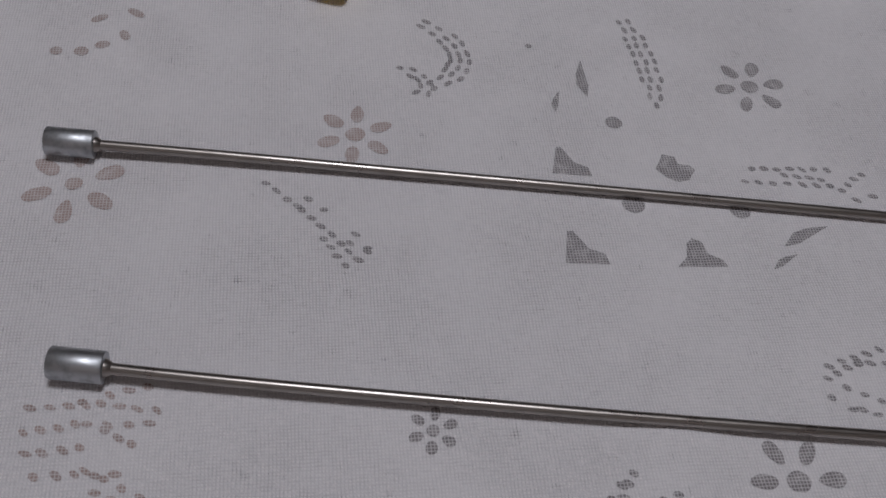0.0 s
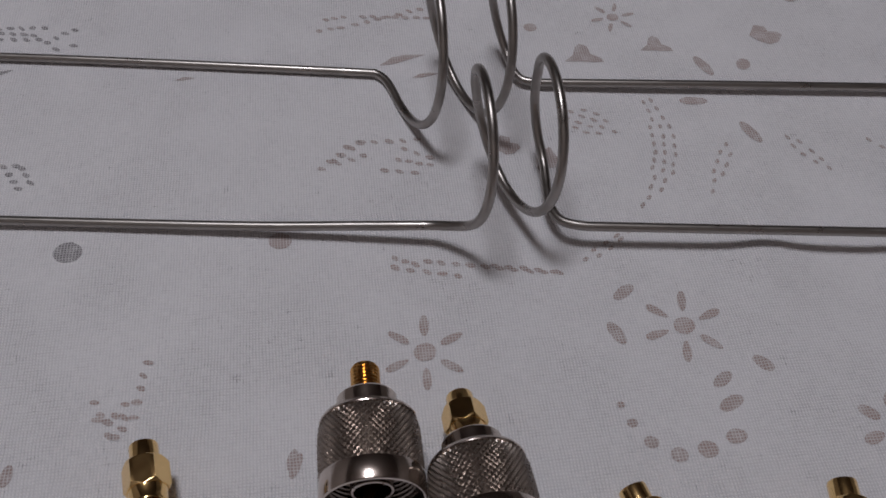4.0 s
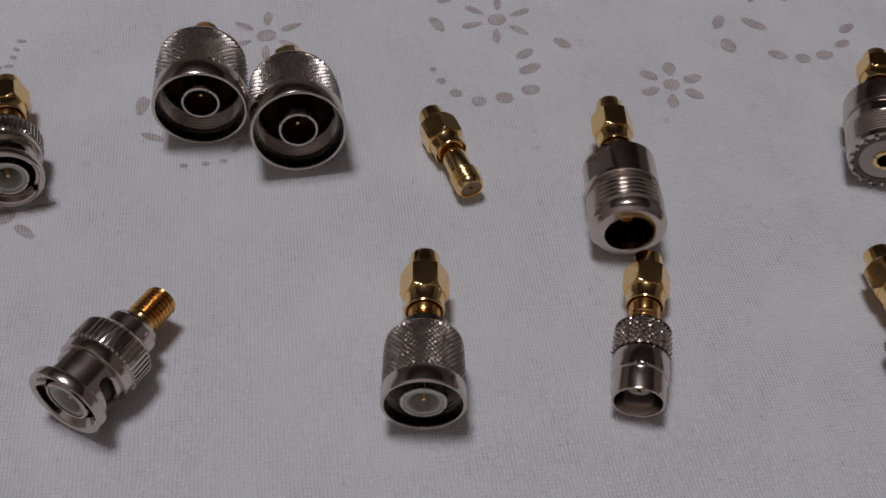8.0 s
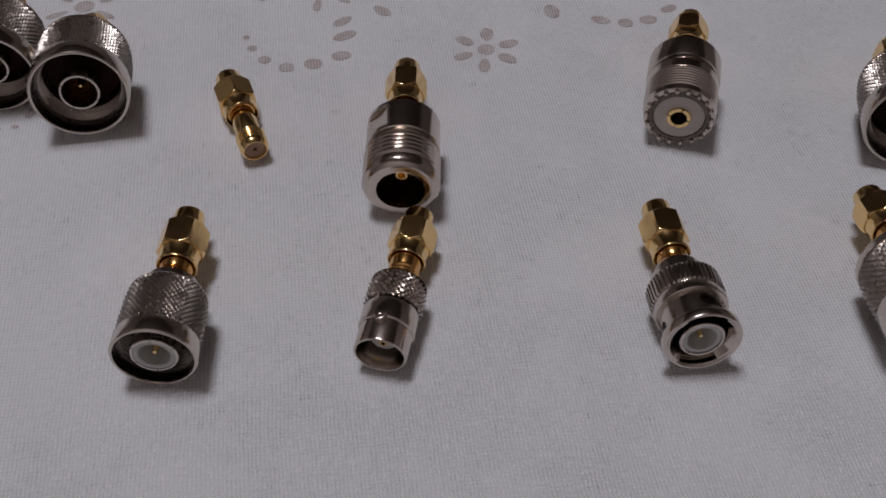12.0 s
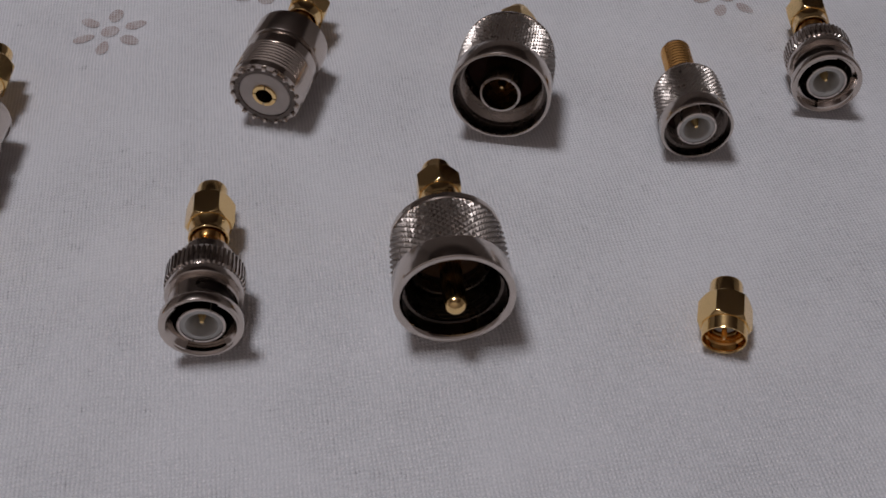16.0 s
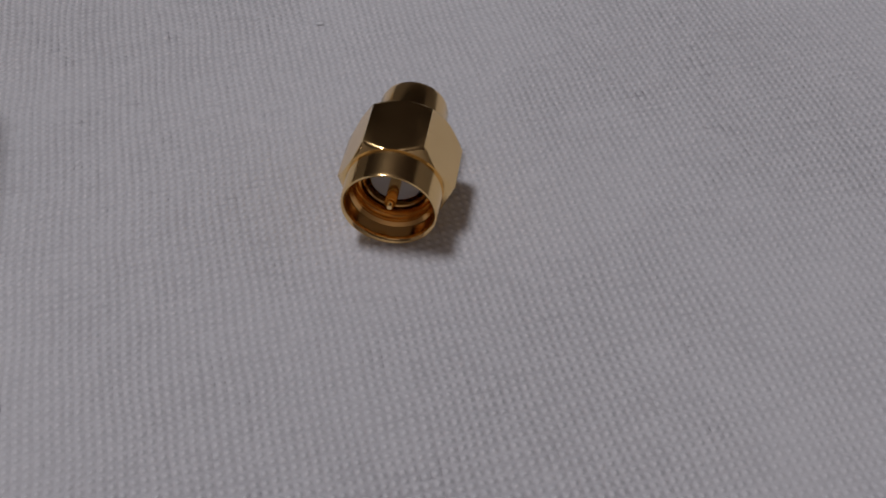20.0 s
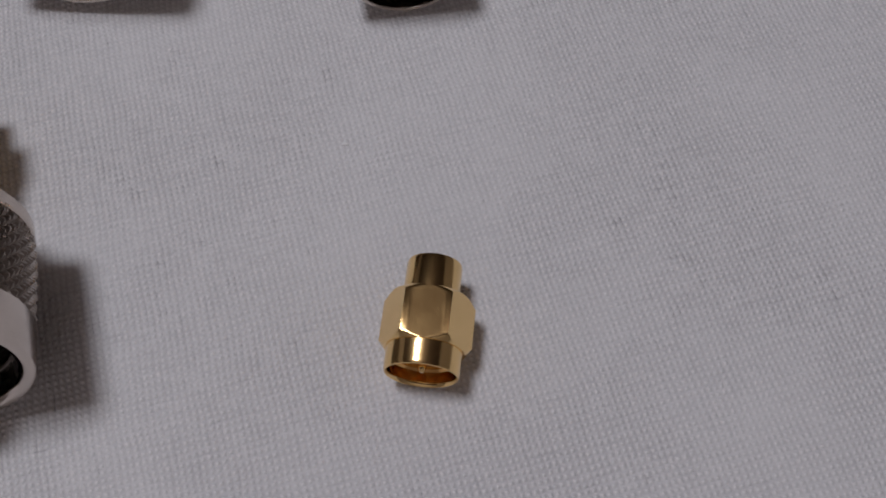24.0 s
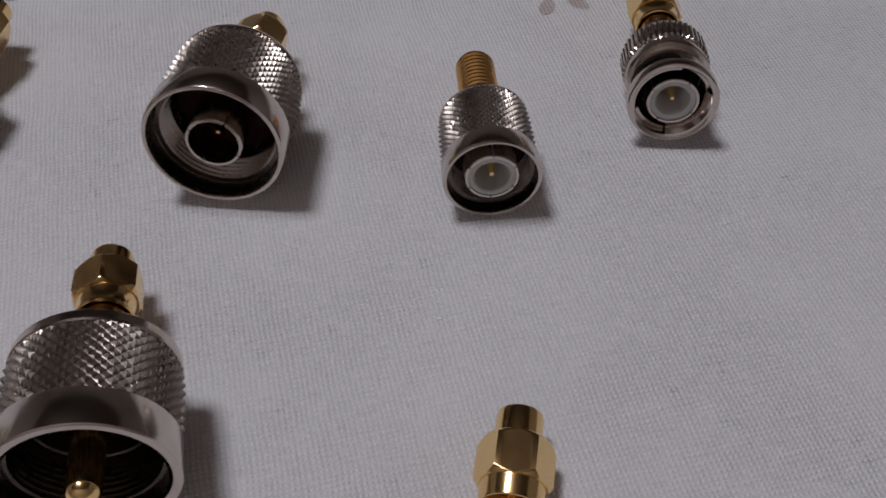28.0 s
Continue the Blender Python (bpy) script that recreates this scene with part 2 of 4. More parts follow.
def knurl(s0, s1, r, around, rows, depth, front=0.1, rear=0.5):
    """Diamond knurl: small pyramids with worn, uneven tips between two families of grooves, the grip rounding off by front and rear at its ends."""
    bm = bmesh.new()
    rnd = random.Random(round(1000 * r) + around)
    cols = 2 * around
    step_s, step_a = (s1 - s0) / rows, 2 * math.pi / cols

    def place(q, a, s):
        return bm.verts.new((q * math.cos(a), s, q * math.sin(a)))

    low, tips = {}, {}
    for j in range(rows + 1):
        f = j / rows
        rr = r - front * (1 - f) ** 8 - rear * f ** 6
        for i in range(cols):
            a, s = step_a * i, s0 + (s1 - s0) * f
            if (i + j) % 2:
                low[i, j] = place(rr - depth, a, s)
            elif j in (0, rows):
                tips[i, j] = [place(rr - depth * 0.35, a, s)] * 4
            else:
                w, q = rnd.uniform(0.10, 0.17), rr - depth * rnd.uniform(0.0, 0.14)
                da, ds = step_a * rnd.uniform(-0.09, 0.09), step_s * rnd.uniform(-0.09, 0.09)
                tips[i, j] = [place(q, a + da + w * step_a * u, s + ds + w * step_s * v) for u, v in ((1, 0), (0, 1), (-1, 0), (0, -1))]
    for (i, j), tip in tips.items():
        if tip[0] is not tip[1]:
            bm.faces.new(tip)
        near = [low[(i + u) % cols, j + v] if 0 <= j + v <= rows else None for u, v in ((1, 0), (0, 1), (-1, 0), (0, -1))]
        for k in range(4):
            n = (k + 1) % 4
            face = list(dict.fromkeys(v for v in (near[k], near[n], tip[n], tip[k]) if v))
            if near[k] and near[n]:
                bm.faces.new(face)
    return bm


def split_tube(s0, s1, r, thick, slits, depth):
    """Thin tube, slit lengthwise from its mouth."""
    prof = [(s0, r - 0.12), (s0 + 0.12, r)] + [(s0 + 0.12 + (s1 - s0 - 0.12) * k / 10, r) for k in range(1, 11)]
    return shell(prof, thick, 120, lambda a, s: (a + 33) % (360 / slits) < 3.2 and s < s0 + depth)


def ribs(s0, s1, r, teeth, depth, bevel=0.5):
    """Straight knurl: ribs along the axis with bevelled ends."""
    bm = bmesh.new()
    last = None
    for s, dr in ((s0, -depth - 0.15), (s0 + bevel, 0), (s1 - bevel, 0), (s1, -depth - 0.15)):
        ring = []
        for i in range(teeth):
            for f, q in ((0.0, -depth), (0.28, -depth), (0.45, 0.0), (0.83, 0.0)):
                a = 2 * math.pi * (i + f) / teeth
                rr = min(r + q, r + dr)
                ring.append(bm.verts.new((rr * math.cos(a), s, rr * math.sin(a))))
        if last:
            n = len(ring)
            for i in range(n):
                bm.faces.new((last[i], last[(i + 1) % n], ring[(i + 1) % n], ring[i]))
        last = ring
    return bm


def shell(prof, thick, seg, omit):
    """Turned sleeve of some thickness with windows cut right through where omit(angle, s) says so."""
    bm = bmesh.new()
    out = [[bm.verts.new((r * math.cos(2 * math.pi * i / seg), s, r * math.sin(2 * math.pi * i / seg))) for i in range(seg)] for s, r in prof]
    inn = [[bm.verts.new(((r - thick) * math.cos(2 * math.pi * i / seg), s, (r - thick) * math.sin(2 * math.pi * i / seg))) for i in range(seg)] for s, r in prof]
    rows = len(prof) - 1
    keep = [[not omit((i + 0.5) / seg * 360, (prof[j][0] + prof[j + 1][0]) / 2) for i in range(seg)] for j in range(rows)]
    for j in range(rows):
        for i in range(seg):
            k = (i + 1) % seg
            if not keep[j][i]:
                continue
            bm.faces.new((out[j][i], out[j][k], out[j + 1][k], out[j + 1][i]))
            bm.faces.new((inn[j][i], inn[j + 1][i], inn[j + 1][k], inn[j][k]))
            if j == 0 or not keep[j - 1][i]:
                bm.faces.new((out[j][i], inn[j][i], inn[j][k], out[j][k]))
            if j == rows - 1 or not keep[j + 1][i]:
                bm.faces.new((out[j + 1][i], out[j + 1][k], inn[j + 1][k], inn[j + 1][i]))
            if not keep[j][i - 1]:
                bm.faces.new((out[j][i], out[j + 1][i], inn[j + 1][i], inn[j][i]))
            if not keep[j][k]:
                bm.faces.new((out[j][k], inn[j][k], inn[j + 1][k], out[j + 1][k]))
    return bm


def hexagon(s0, s1, flats, cham=0.9, turn=0.0, bore=2.0):
    """Hexagon nut, flats across, both ends turned to a chamfer, as wide as flats in the end face."""
    bm = bmesh.new()
    seg = 72
    limit0 = flats / 2 * 1.005
    last = None
    n = 6
    ss = [(s0 + cham * k / n, limit0 + (flats * 0.58 - limit0) * (k / n)) for k in range(n + 1)]
    ss += [(s1 - cham * k / n, limit0 + (flats * 0.58 - limit0) * (k / n)) for k in range(n, -1, -1)]
    for s, lim in [(s0, bore)] + ss + [(s1, bore)]:
        ring = []
        for i in range(seg):
            a = 360.0 * i / seg
            q = (a % 60) - 30
            r = min(flats / 2 / math.cos(radians(q)), lim)
            w = radians(a + turn)
            ring.append(bm.verts.new((r * math.cos(w), s, r * math.sin(w))))
        if last:
            for i in range(seg):
                k = (i + 1) % seg
                bm.faces.new((last[i], last[k], ring[k], ring[i]))
        last = ring
    return bm


def empty(name, x, y, ang, h=0.0, tilt=0.0, pivot=0.0):
    """Base of a thing lying on the cloth: front centre in cm, axis turned by ang degrees from the y axis; h: its radius in mm;
    tilt: degrees by which its back end sinks, rocking on the edge that lies pivot mm behind the front."""
    ob = new(name)
    ob.empty_display_size = 0.005
    turn = pose(0, 0, 0, -tilt, 0, -ang)
    zc = h * math.cos(radians(tilt)) + pivot * math.sin(radians(tilt))
    base = Vector((x * 10, y * 10, zc - 0.12)) - turn @ Vector((0, 0, h))
    ob.matrix_world = Matrix.Translation(base * MM) @ turn
    return ob


# ---- the parts that the adapters share ----
def plug_end(root, s, h, turn=0.0, neck=4.4, neck_r=2.7, k=1.0):
    """Small screw plug: ribbed neck, collar, hexagon and round end sleeve; s: where the neck leaves the body."""
    n = neck
    ring = thread(s + 0.9, s + n * 0.5, neck_r + 0.3, 0.8, 0.3) if n > 2 else []
    if n < 2:
        line = [(s - 0.6, 2.0), (s - 0.6, neck_r), (s + n - 0.1, neck_r), (s + n, neck_r + 0.3), (s + n + 0.4, neck_r + 0.3), (s + n + 1.2, neck_r - 0.2)]
    else:
        line = ([(s - 0.6, 2.0), (s - 0.6, neck_r + 0.3), (s - 0.4, neck_r + 0.5), (s + 0.5, neck_r + 0.5), (s + 0.75, neck_r + 0.25), (s + 0.8, neck_r)] + ring
                + [(s + n * 0.55, neck_r + 0.05), (s + n * 0.75, neck_r + 0.3), (s + n + 0.25, neck_r + 0.32), (s + n + 0.3, neck_r - 0.2), (s + n + 1.2, neck_r - 0.2)])
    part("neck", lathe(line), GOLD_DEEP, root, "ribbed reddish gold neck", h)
    c = s + n
    nut = part("hexagon_nut", hexagon(c + 2.45 * k, c + 7.9 * k, 8.0, 0.7, turn), GOLD, root, "gold-plated hexagon nut", h)
    part("collar", lathe([(c + 1.4 * k, 2.6), (c + 1.3 * k, 3.28), (c - 0.2, 3.32), (c - 0.4, 3.42), (c - 0.45, 3.55), (c - 0.36, 3.68), (c - 0.1, 3.76), (c + 0.15, 3.7), (c + 2.0 * k, 3.72), (c + 2.5 * k, 3.85), (c + 2.55 * k, 2.0)]), GOLD, nut, "open round gold collar", h)
    e = c + 11.5 * k
    part("end_sleeve", lathe([(c + 7.8 * k, 2.9), (e - 0.5, 2.9), (e - 0.15, 2.8), (e, 2.55), (e, 2.2), (e - 2.5, 2.1), (e - 2.5, 0.0)]), GOLD, root, "short round gold sleeve", h)


def jack_end(root, s, h, length=8.5, gold=None):
    """Small threaded gold socket pointing away from the body."""
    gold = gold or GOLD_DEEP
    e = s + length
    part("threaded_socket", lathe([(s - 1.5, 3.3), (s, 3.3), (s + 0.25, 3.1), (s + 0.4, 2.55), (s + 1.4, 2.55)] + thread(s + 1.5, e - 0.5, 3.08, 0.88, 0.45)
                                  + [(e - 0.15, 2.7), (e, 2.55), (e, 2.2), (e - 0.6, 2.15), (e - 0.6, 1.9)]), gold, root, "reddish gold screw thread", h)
    part("insulator", lathe([(e - 0.55, 2.1), (e - 0.5, 0.65), (e - 2.0, 0.6), (e - 2.0, 0.0)], 32), PTFE, root, "white insulator", h)


def pin(root, s0, s1, r, h, mat=None, tip=1.2):
    part("centre_pin", lathe([(s0, 0.0), (s0 + 0.05, r * 0.35), (s0 + tip, r), (s1, r)], 20), mat or GOLD, root, "gold centre pin", h)


def droop(parts, sag, h):
    """Lets the tail hang by some degrees in its loose nut."""
    about = Matrix.Translation((0, 12 * MM, h * MM))
    for ob in parts:
        ob.data.transform(about @ Matrix.Rotation(radians(-sag), 4, "X") @ about.inverted())


# ---- adapters ----
def bayonet_plug(x, y, ang, back, turn=0.0, lip_turn=0.0, tail_turn=30.0, tilt=6.5, label=""):
    """Bayonet plug: slotted sleeve with flange, ribbed grip, inner tube with white insulator."""
    h = 7.0
    root = tagged(empty("coaxial_adapter", x, y, ang, h, tilt, 13.5), label, "coaxial adapter", "adapters on the tablecloth")
    fl = [(2.0, 5.9), (2.0, 6.85), (1.85, 7.02), (1.7, 7.07), (0.4, 7.07), (0.14, 6.98), (0.0, 6.78), (0.02, 6.62), (0.2, 6.3), (0.42, 6.05), (1.7, 5.95)]
    flange = part("flange", lathe(fl, 80), NICKEL, root, "polished nickel flange ring", h)
    lip = [(0.30 + 0.22 * k, 6.22 - 0.17 * k) for k in range(7)]
    part("inner_lip", shell(lip, 0.35, 120, lambda a, s: abs((a - lip_turn - 20) % 180 - 90) < 36), NICKEL, flange, "bevelled nickel lip with two ramps cut in it", h)
    prof = [(1.8 + 0.118 * k, 5.95) for k in range(51)]

    def slot(a, s):
        q, mid = (a - turn) % 180, 3.9
        along = 0.104 * (min(max(q, 12.0), 90.0) - q) if q < 140 else 0.104 * (192 - q)
        return math.hypot(along, s - mid - 1.1 * min(q, 100) / 100) < 1.3

    sleeve = part("slotted_sleeve", shell(prof, 0.6, 180, slot), NICKEL, root, "nickel sleeve with curved slots", h)
    # Added liner: paints the shade that shows through the slots.
    part("slot_shade", lathe([(2.0, 5.2), (7.2, 5.15)], 48), BORE_SHADE, sleeve, "added dark liner for the shade behind the slots", h)
    part("ribbed_grip", ribs(9.3, 14.0, 6.98, 46, 0.27, 0.35), NICKEL, root, "ribbed nickel grip", h)
    part("shoulder", lathe([(7.1, 5.0), (7.2, 6.55), (7.35, 6.7), (9.0, 6.75), (9.3, 6.6), (13.9, 6.6), (14.2, 6.4), (14.9, 5.7), (15.2, 4.9), (15.3, 4.75), (17.6, 4.7), (17.9, 4.45), (18.6, 4.2), (18.6, 2.0)]), NICKEL, root, "", h)
    part("inner_tube", split_tube(0.6, 8.5, 4.05, 0.36, 4, 5.0), NICKEL, root, "thin split nickel tube", h)
    core = part("insulator", lathe([(9.0, 3.66), (0.95, 3.64), (0.8, 3.55), (0.8, 2.75), (1.0, 2.6), (5.0, 2.0), (6.5, 1.5), (6.5, 0.0)], 48), PTFE, root, "white plastic insulator", h)
    part("back_plate", lathe([(7.9, 5.6), (7.9, 3.7)], 40), GASKET, root, "dark rubber washer", h)
    pin(core, 1.5, 7.0, 0.85, h, tip=2.2)
    if back == "plug":
        before = set(root.children_recursive)
        plug_end(root, 18.6, h, tail_turn, neck=3.7, k=1.15)
        droop(set(root.children_recursive) - before, -3.5, h)
    else:
        jack_end(root, 18.6, h, 7.8)
        root.scale = (1.05, 1.05, 1.05)
    return root


def large_plug(x, y, ang, back, tail_turn=0.0, tilt=3.5, deep=0.75, sag=4.5, label=""):
    """Large screw plug with a broad knurled nut, inner tube and pin; deep: how far back the tube's mouth lies;
    sag: degrees by which the tail droops in its loose nut."""
    h = 10.3
    root = tagged(empty("coaxial_adapter", x, y, ang, h, tilt, 16.3), label, "coaxial adapter", "adapters on the tablecloth")
    band = part("nut_band", lathe([(3.2, 9.45), (0.35, 9.5), (0.08, 9.6), (0.0, 9.75), (0.0, 9.95), (0.1, 10.18), (0.35, 10.3), (4.75, 10.32), (4.92, 10.25), (5.0, 9.9)], 96), NICKEL, root, "smooth polished nickel band", h)
    part("front_bore", lathe([(3.3, 8.6), (3.25, 9.3), (3.1, 9.42), (0.35, 9.47)], 72), NICKEL_SHADE, root, "smooth bore, shade in its colour", h)
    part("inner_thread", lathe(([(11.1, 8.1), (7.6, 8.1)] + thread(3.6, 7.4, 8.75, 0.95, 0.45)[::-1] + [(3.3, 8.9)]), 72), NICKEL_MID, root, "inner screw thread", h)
    part("knurled_grip", knurl(5.0, 16.7, 10.32, 50, 17, 0.60, 0.05, 0.6), NICKEL_KNURL, band, "diamond-knurled nickel grip", h, angle=12)
    part("shoulder", lathe([(16.5, 9.2), (16.65, 9.7), (16.9, 9.75), (17.6, 9.4), (18.2, 8.4), (18.5, 7.2), (18.6, 6.3), (18.7, 6.2), (22.3, 6.1), (22.8, 5.7), (22.8, 2.0)], 72), NICKEL, root, "polished ring behind the grip", h)
    part("inner_tube", split_tube(deep, 11.2, 4.2, 0.40, 4, 6.0), NICKEL, root, "split nickel tube", h)
    part("tube_bore", lathe([(deep + 0.5, 3.7), (8.5, 3.68), (8.5, 0.0)], 40), DARK_BRASS, root, "dark brown brass bore of the tube", h)
    part("gasket", lathe([(11.2, 8.6), (11.0, 8.0), (11.0, 4.0)], 48), GASKET, root, "dark red rubber gasket", h)
    pin(root, deep + 2.6, 8.6, 0.85, h, tip=1.6)
    before = set(root.children_recursive)
    if back == "plug":
        plug_end(root, 22.8, h, tail_turn, neck=1.6)
    else:
        jack_end(root, 22.8, h, 8.4)
    droop(set(root.children_recursive) - before, sag, h)
    return root


def small_screw_plug(x, y, ang, back, tail_turn=0.0, tilt=3.4, girth=1.0, label=""):
    """Screw plug of bayonet size: smooth band, diamond-knurled grip, white insulator; girth: how much stouter the nut is than usual."""
    h = 7.0 * girth
    root = tagged(empty("coaxial_adapter", x, y, ang, h, tilt, 13.0), label, "coaxial adapter", "adapters on the tablecloth")
    band = part("nut_band", lathe([(2.2, 6.28), (0.35, 6.35), (0.08, 6.45), (0.0, 6.6), (0.06, 6.82), (0.3, 7.02), (3.2, 7.05), (3.4, 6.95), (3.5, 6.6)], 80), NICKEL, root, "smooth nickel band", h)
    part("inner_thread", lathe([(7.0, 5.5)] + thread(2.2, 6.8, 6.0, 0.8, 0.4)[::-1] + [(2.1, 6.2), (0.35, 6.32)], 64), NICKEL_SHADE, root, "inner screw thread, shade in its colour", h)
    part("knurled_grip", knurl(3.4, 13.4, 6.98, 44, 18, 0.40, 0.05, 0.3), NICKEL_KNURL, band, "diamond-knurled nickel grip", h, angle=12)
    part("shoulder", lathe([(13.2, 6.2), (13.4, 6.6), (13.6, 6.5), (14.2, 5.5), (14.5, 4.7), (14.7, 4.55), (16.6, 4.5), (17.0, 4.1), (17.4, 3.8), (17.4, 2.0)]), NICKEL, root, "", h)
    part("inner_tube", split_tube(0.6, 8.0, 3.9, 0.35, 6, 4.5), NICKEL, root, "thin split nickel tube", h)
    core = part("insulator", lathe([(8.0, 3.5), (0.9, 3.53), (0.72, 3.4), (0.66, 2.75), (0.85, 2.55), (5.0, 2.0), (6.0, 1.5), (6.0, 0.0)], 48), PTFE, root, "white plastic insulator", h)
    part("back_plate", lathe([(6.9, 5.8), (6.9, 3.9)], 40), GASKET, root, "dark rubber washer", h)
    pin(core, 1.3, 6.5, 0.9, h, tip=2.4)
    axis = Matrix.Translation((0, 0, h * MM))
    for ob in root.children_recursive:
        ob.data.transform(axis @ Matrix.Diagonal((girth, 1, girth, 1)) @ axis.inverted())
    if back == "plug":
        plug_end(root, 17.4, h, tail_turn, neck=3.8, k=1.16)
    else:
        jack_end(root, 17.4, h, 10.3)
    root.scale = (1.03, 1.03, 1.03)
    return root


def flatted(s0, s1, r, flat, turn, bore, seg=96):
    """Round body with two parallel flats milled on it and broken end edges."""
    bm = bmesh.new()
    last = None
    for s, rr, ff in ((s0, bore, bore), (s0, r - 0.25, 99), (s0 + 0.25, r, 99), (s0 + 1.15, r, 99), (s0 + 1.2, r, flat), (s1 - 1.3, r, flat), (s1 - 1.25, r, 99), (s1 - 0.4, r, 99), (s1, r - 0.4, 99), (s1, bore, bore)):
        ring = []
        for i in range(seg):
            a = 2 * math.pi * i / seg
            q = min(rr, ff / max(0.05, abs(math.cos(a)))) if ff != bore else bore
            ring.append(bm.verts.new((q * math.cos(a + radians(turn)), s, q * math.sin(a + radians(turn)))))
        if last:
            for i in range(seg):
                k = (i + 1) % seg
                bm.faces.new((last[i], last[k], ring[k], ring[i]))
        last = ring
    return bm


def large_socket(x, y, ang, tail_turn=0.0, label=""):
    """Large threaded socket: chamfered front, coarse thread, round body with two flats."""
    h = 7.9
    root = tagged(empty("coaxial_adapter", x, y, ang, h, 0.6, 17.0), label, "coaxial adapter", "adapters on the tablecloth")
    part("threaded_barrel", lathe([(9.0, 4.85), (0.3, 4.85), (0.05, 4.95), (0.0, 5.15), (0.0, 6.7), (0.15, 6.95), (1.2, 7.75), (1.45, 7.88), (2.9, 7.9), (3.1, 7.7), (3.3, 7.0)]
                                  + thread(3.5, 9.4, 7.9, 1.18, 0.75) + [(9.6, 6.7), (10.9, 6.7), (11.0, 7.2)], 80), NICKEL, root, "threaded nickel barrel", h)
    part("flatted_body", flatted(10.9, 19.6, 7.75, 6.9, tail_turn + 140, 3.0), NICKEL, root, "nickel body with two flats", h)
    part("inner_wall", lathe([(0.35, 4.82), (6.0, 4.7), (9.0, 4.5), (9.0, 1.4)], 40), DARK_BRASS, root, "dark gilded bore", h)
    part("centre_socket", lathe([(9.0, 1.4), (4.6, 1.35), (4.4, 1.2), (4.4, 0.8), (6.0, 0.75), (6.0, 0.0)], 28), GOLD, root, "gold centre contact", h)
    part("back_plate", lathe([(19.5, 6.5), (19.9, 5.8), (20.4, 4.6), (20.4, 2.0)]), NICKEL, root, "", h)
    plug_end(root, 20.4, h, tail_turn, neck=5.5, k=1.22)
    return root


def bayonet_socket(x, y, ang, tail_turn=0.0, label=""):
    """Bayonet socket: thin open barrel with two studs and a knurled ring."""
    h = 5.35
    root = tagged(empty("coaxial_adapter", x, y, ang, h), label, "coaxial adapter", "adapters on the tablecloth")
    part("barrel", lathe([(9.5, 4.0), (0.4, 4.25), (0.05, 4.4), (0.0, 4.6), (0.1, 4.78), (0.4, 4.85), (4.9, 4.88), (5.0, 5.1), (5.15, 5.22), (9.2, 5.25), (9.8, 4.9), (10.0, 4.6)], 64), NICKEL, root, "open nickel barrel", h)
    for a in (-8, 172):
        bm = lathe([(0.0, 1.15), (1.0, 1.12), (1.25, 0.95), (1.3, 0.7), (0.9, 0.55), (0.9, 0.0)], 24)
        bmesh.ops.transform(bm, verts=bm.verts, matrix=Matrix.Rotation(radians(a), 4, "Y") @ Matrix.Translation((0, 4.6, 4.75)) @ Matrix.Rotation(radians(90), 4, "X"))
        part("bayonet_stud", bm, NICKEL, root, "round nickel stud", h)
    part("insulator", lathe([(9.4, 3.95), (9.0, 2.4), (3.3, 2.3), (3.1, 2.1), (3.1, 0.9)], 40), PTFE, root, "white insulator", h)
    part("centre_socket", lathe([(9.0, 0.95), (2.9, 0.95), (2.7, 0.8), (2.7, 0.45), (7.0, 0.4), (7.0, 0.0)], 20), GOLD, root, "gold centre contact", h)
    part("knurled_ring", knurl(9.9, 16.0, 5.6, 28, 10, 0.45, 0.12, 0.3), NICKEL, root, "diamond-knurled nickel ring", h, angle=12)
    part("back_plate", lathe([(15.9, 5.3), (16.3, 4.8), (16.9, 3.6), (17.0, 2.0)]), NICKEL, root, "", h)
    plug_end(root, 17.3, h, tail_turn, neck=5.2, k=1.06)
    return root


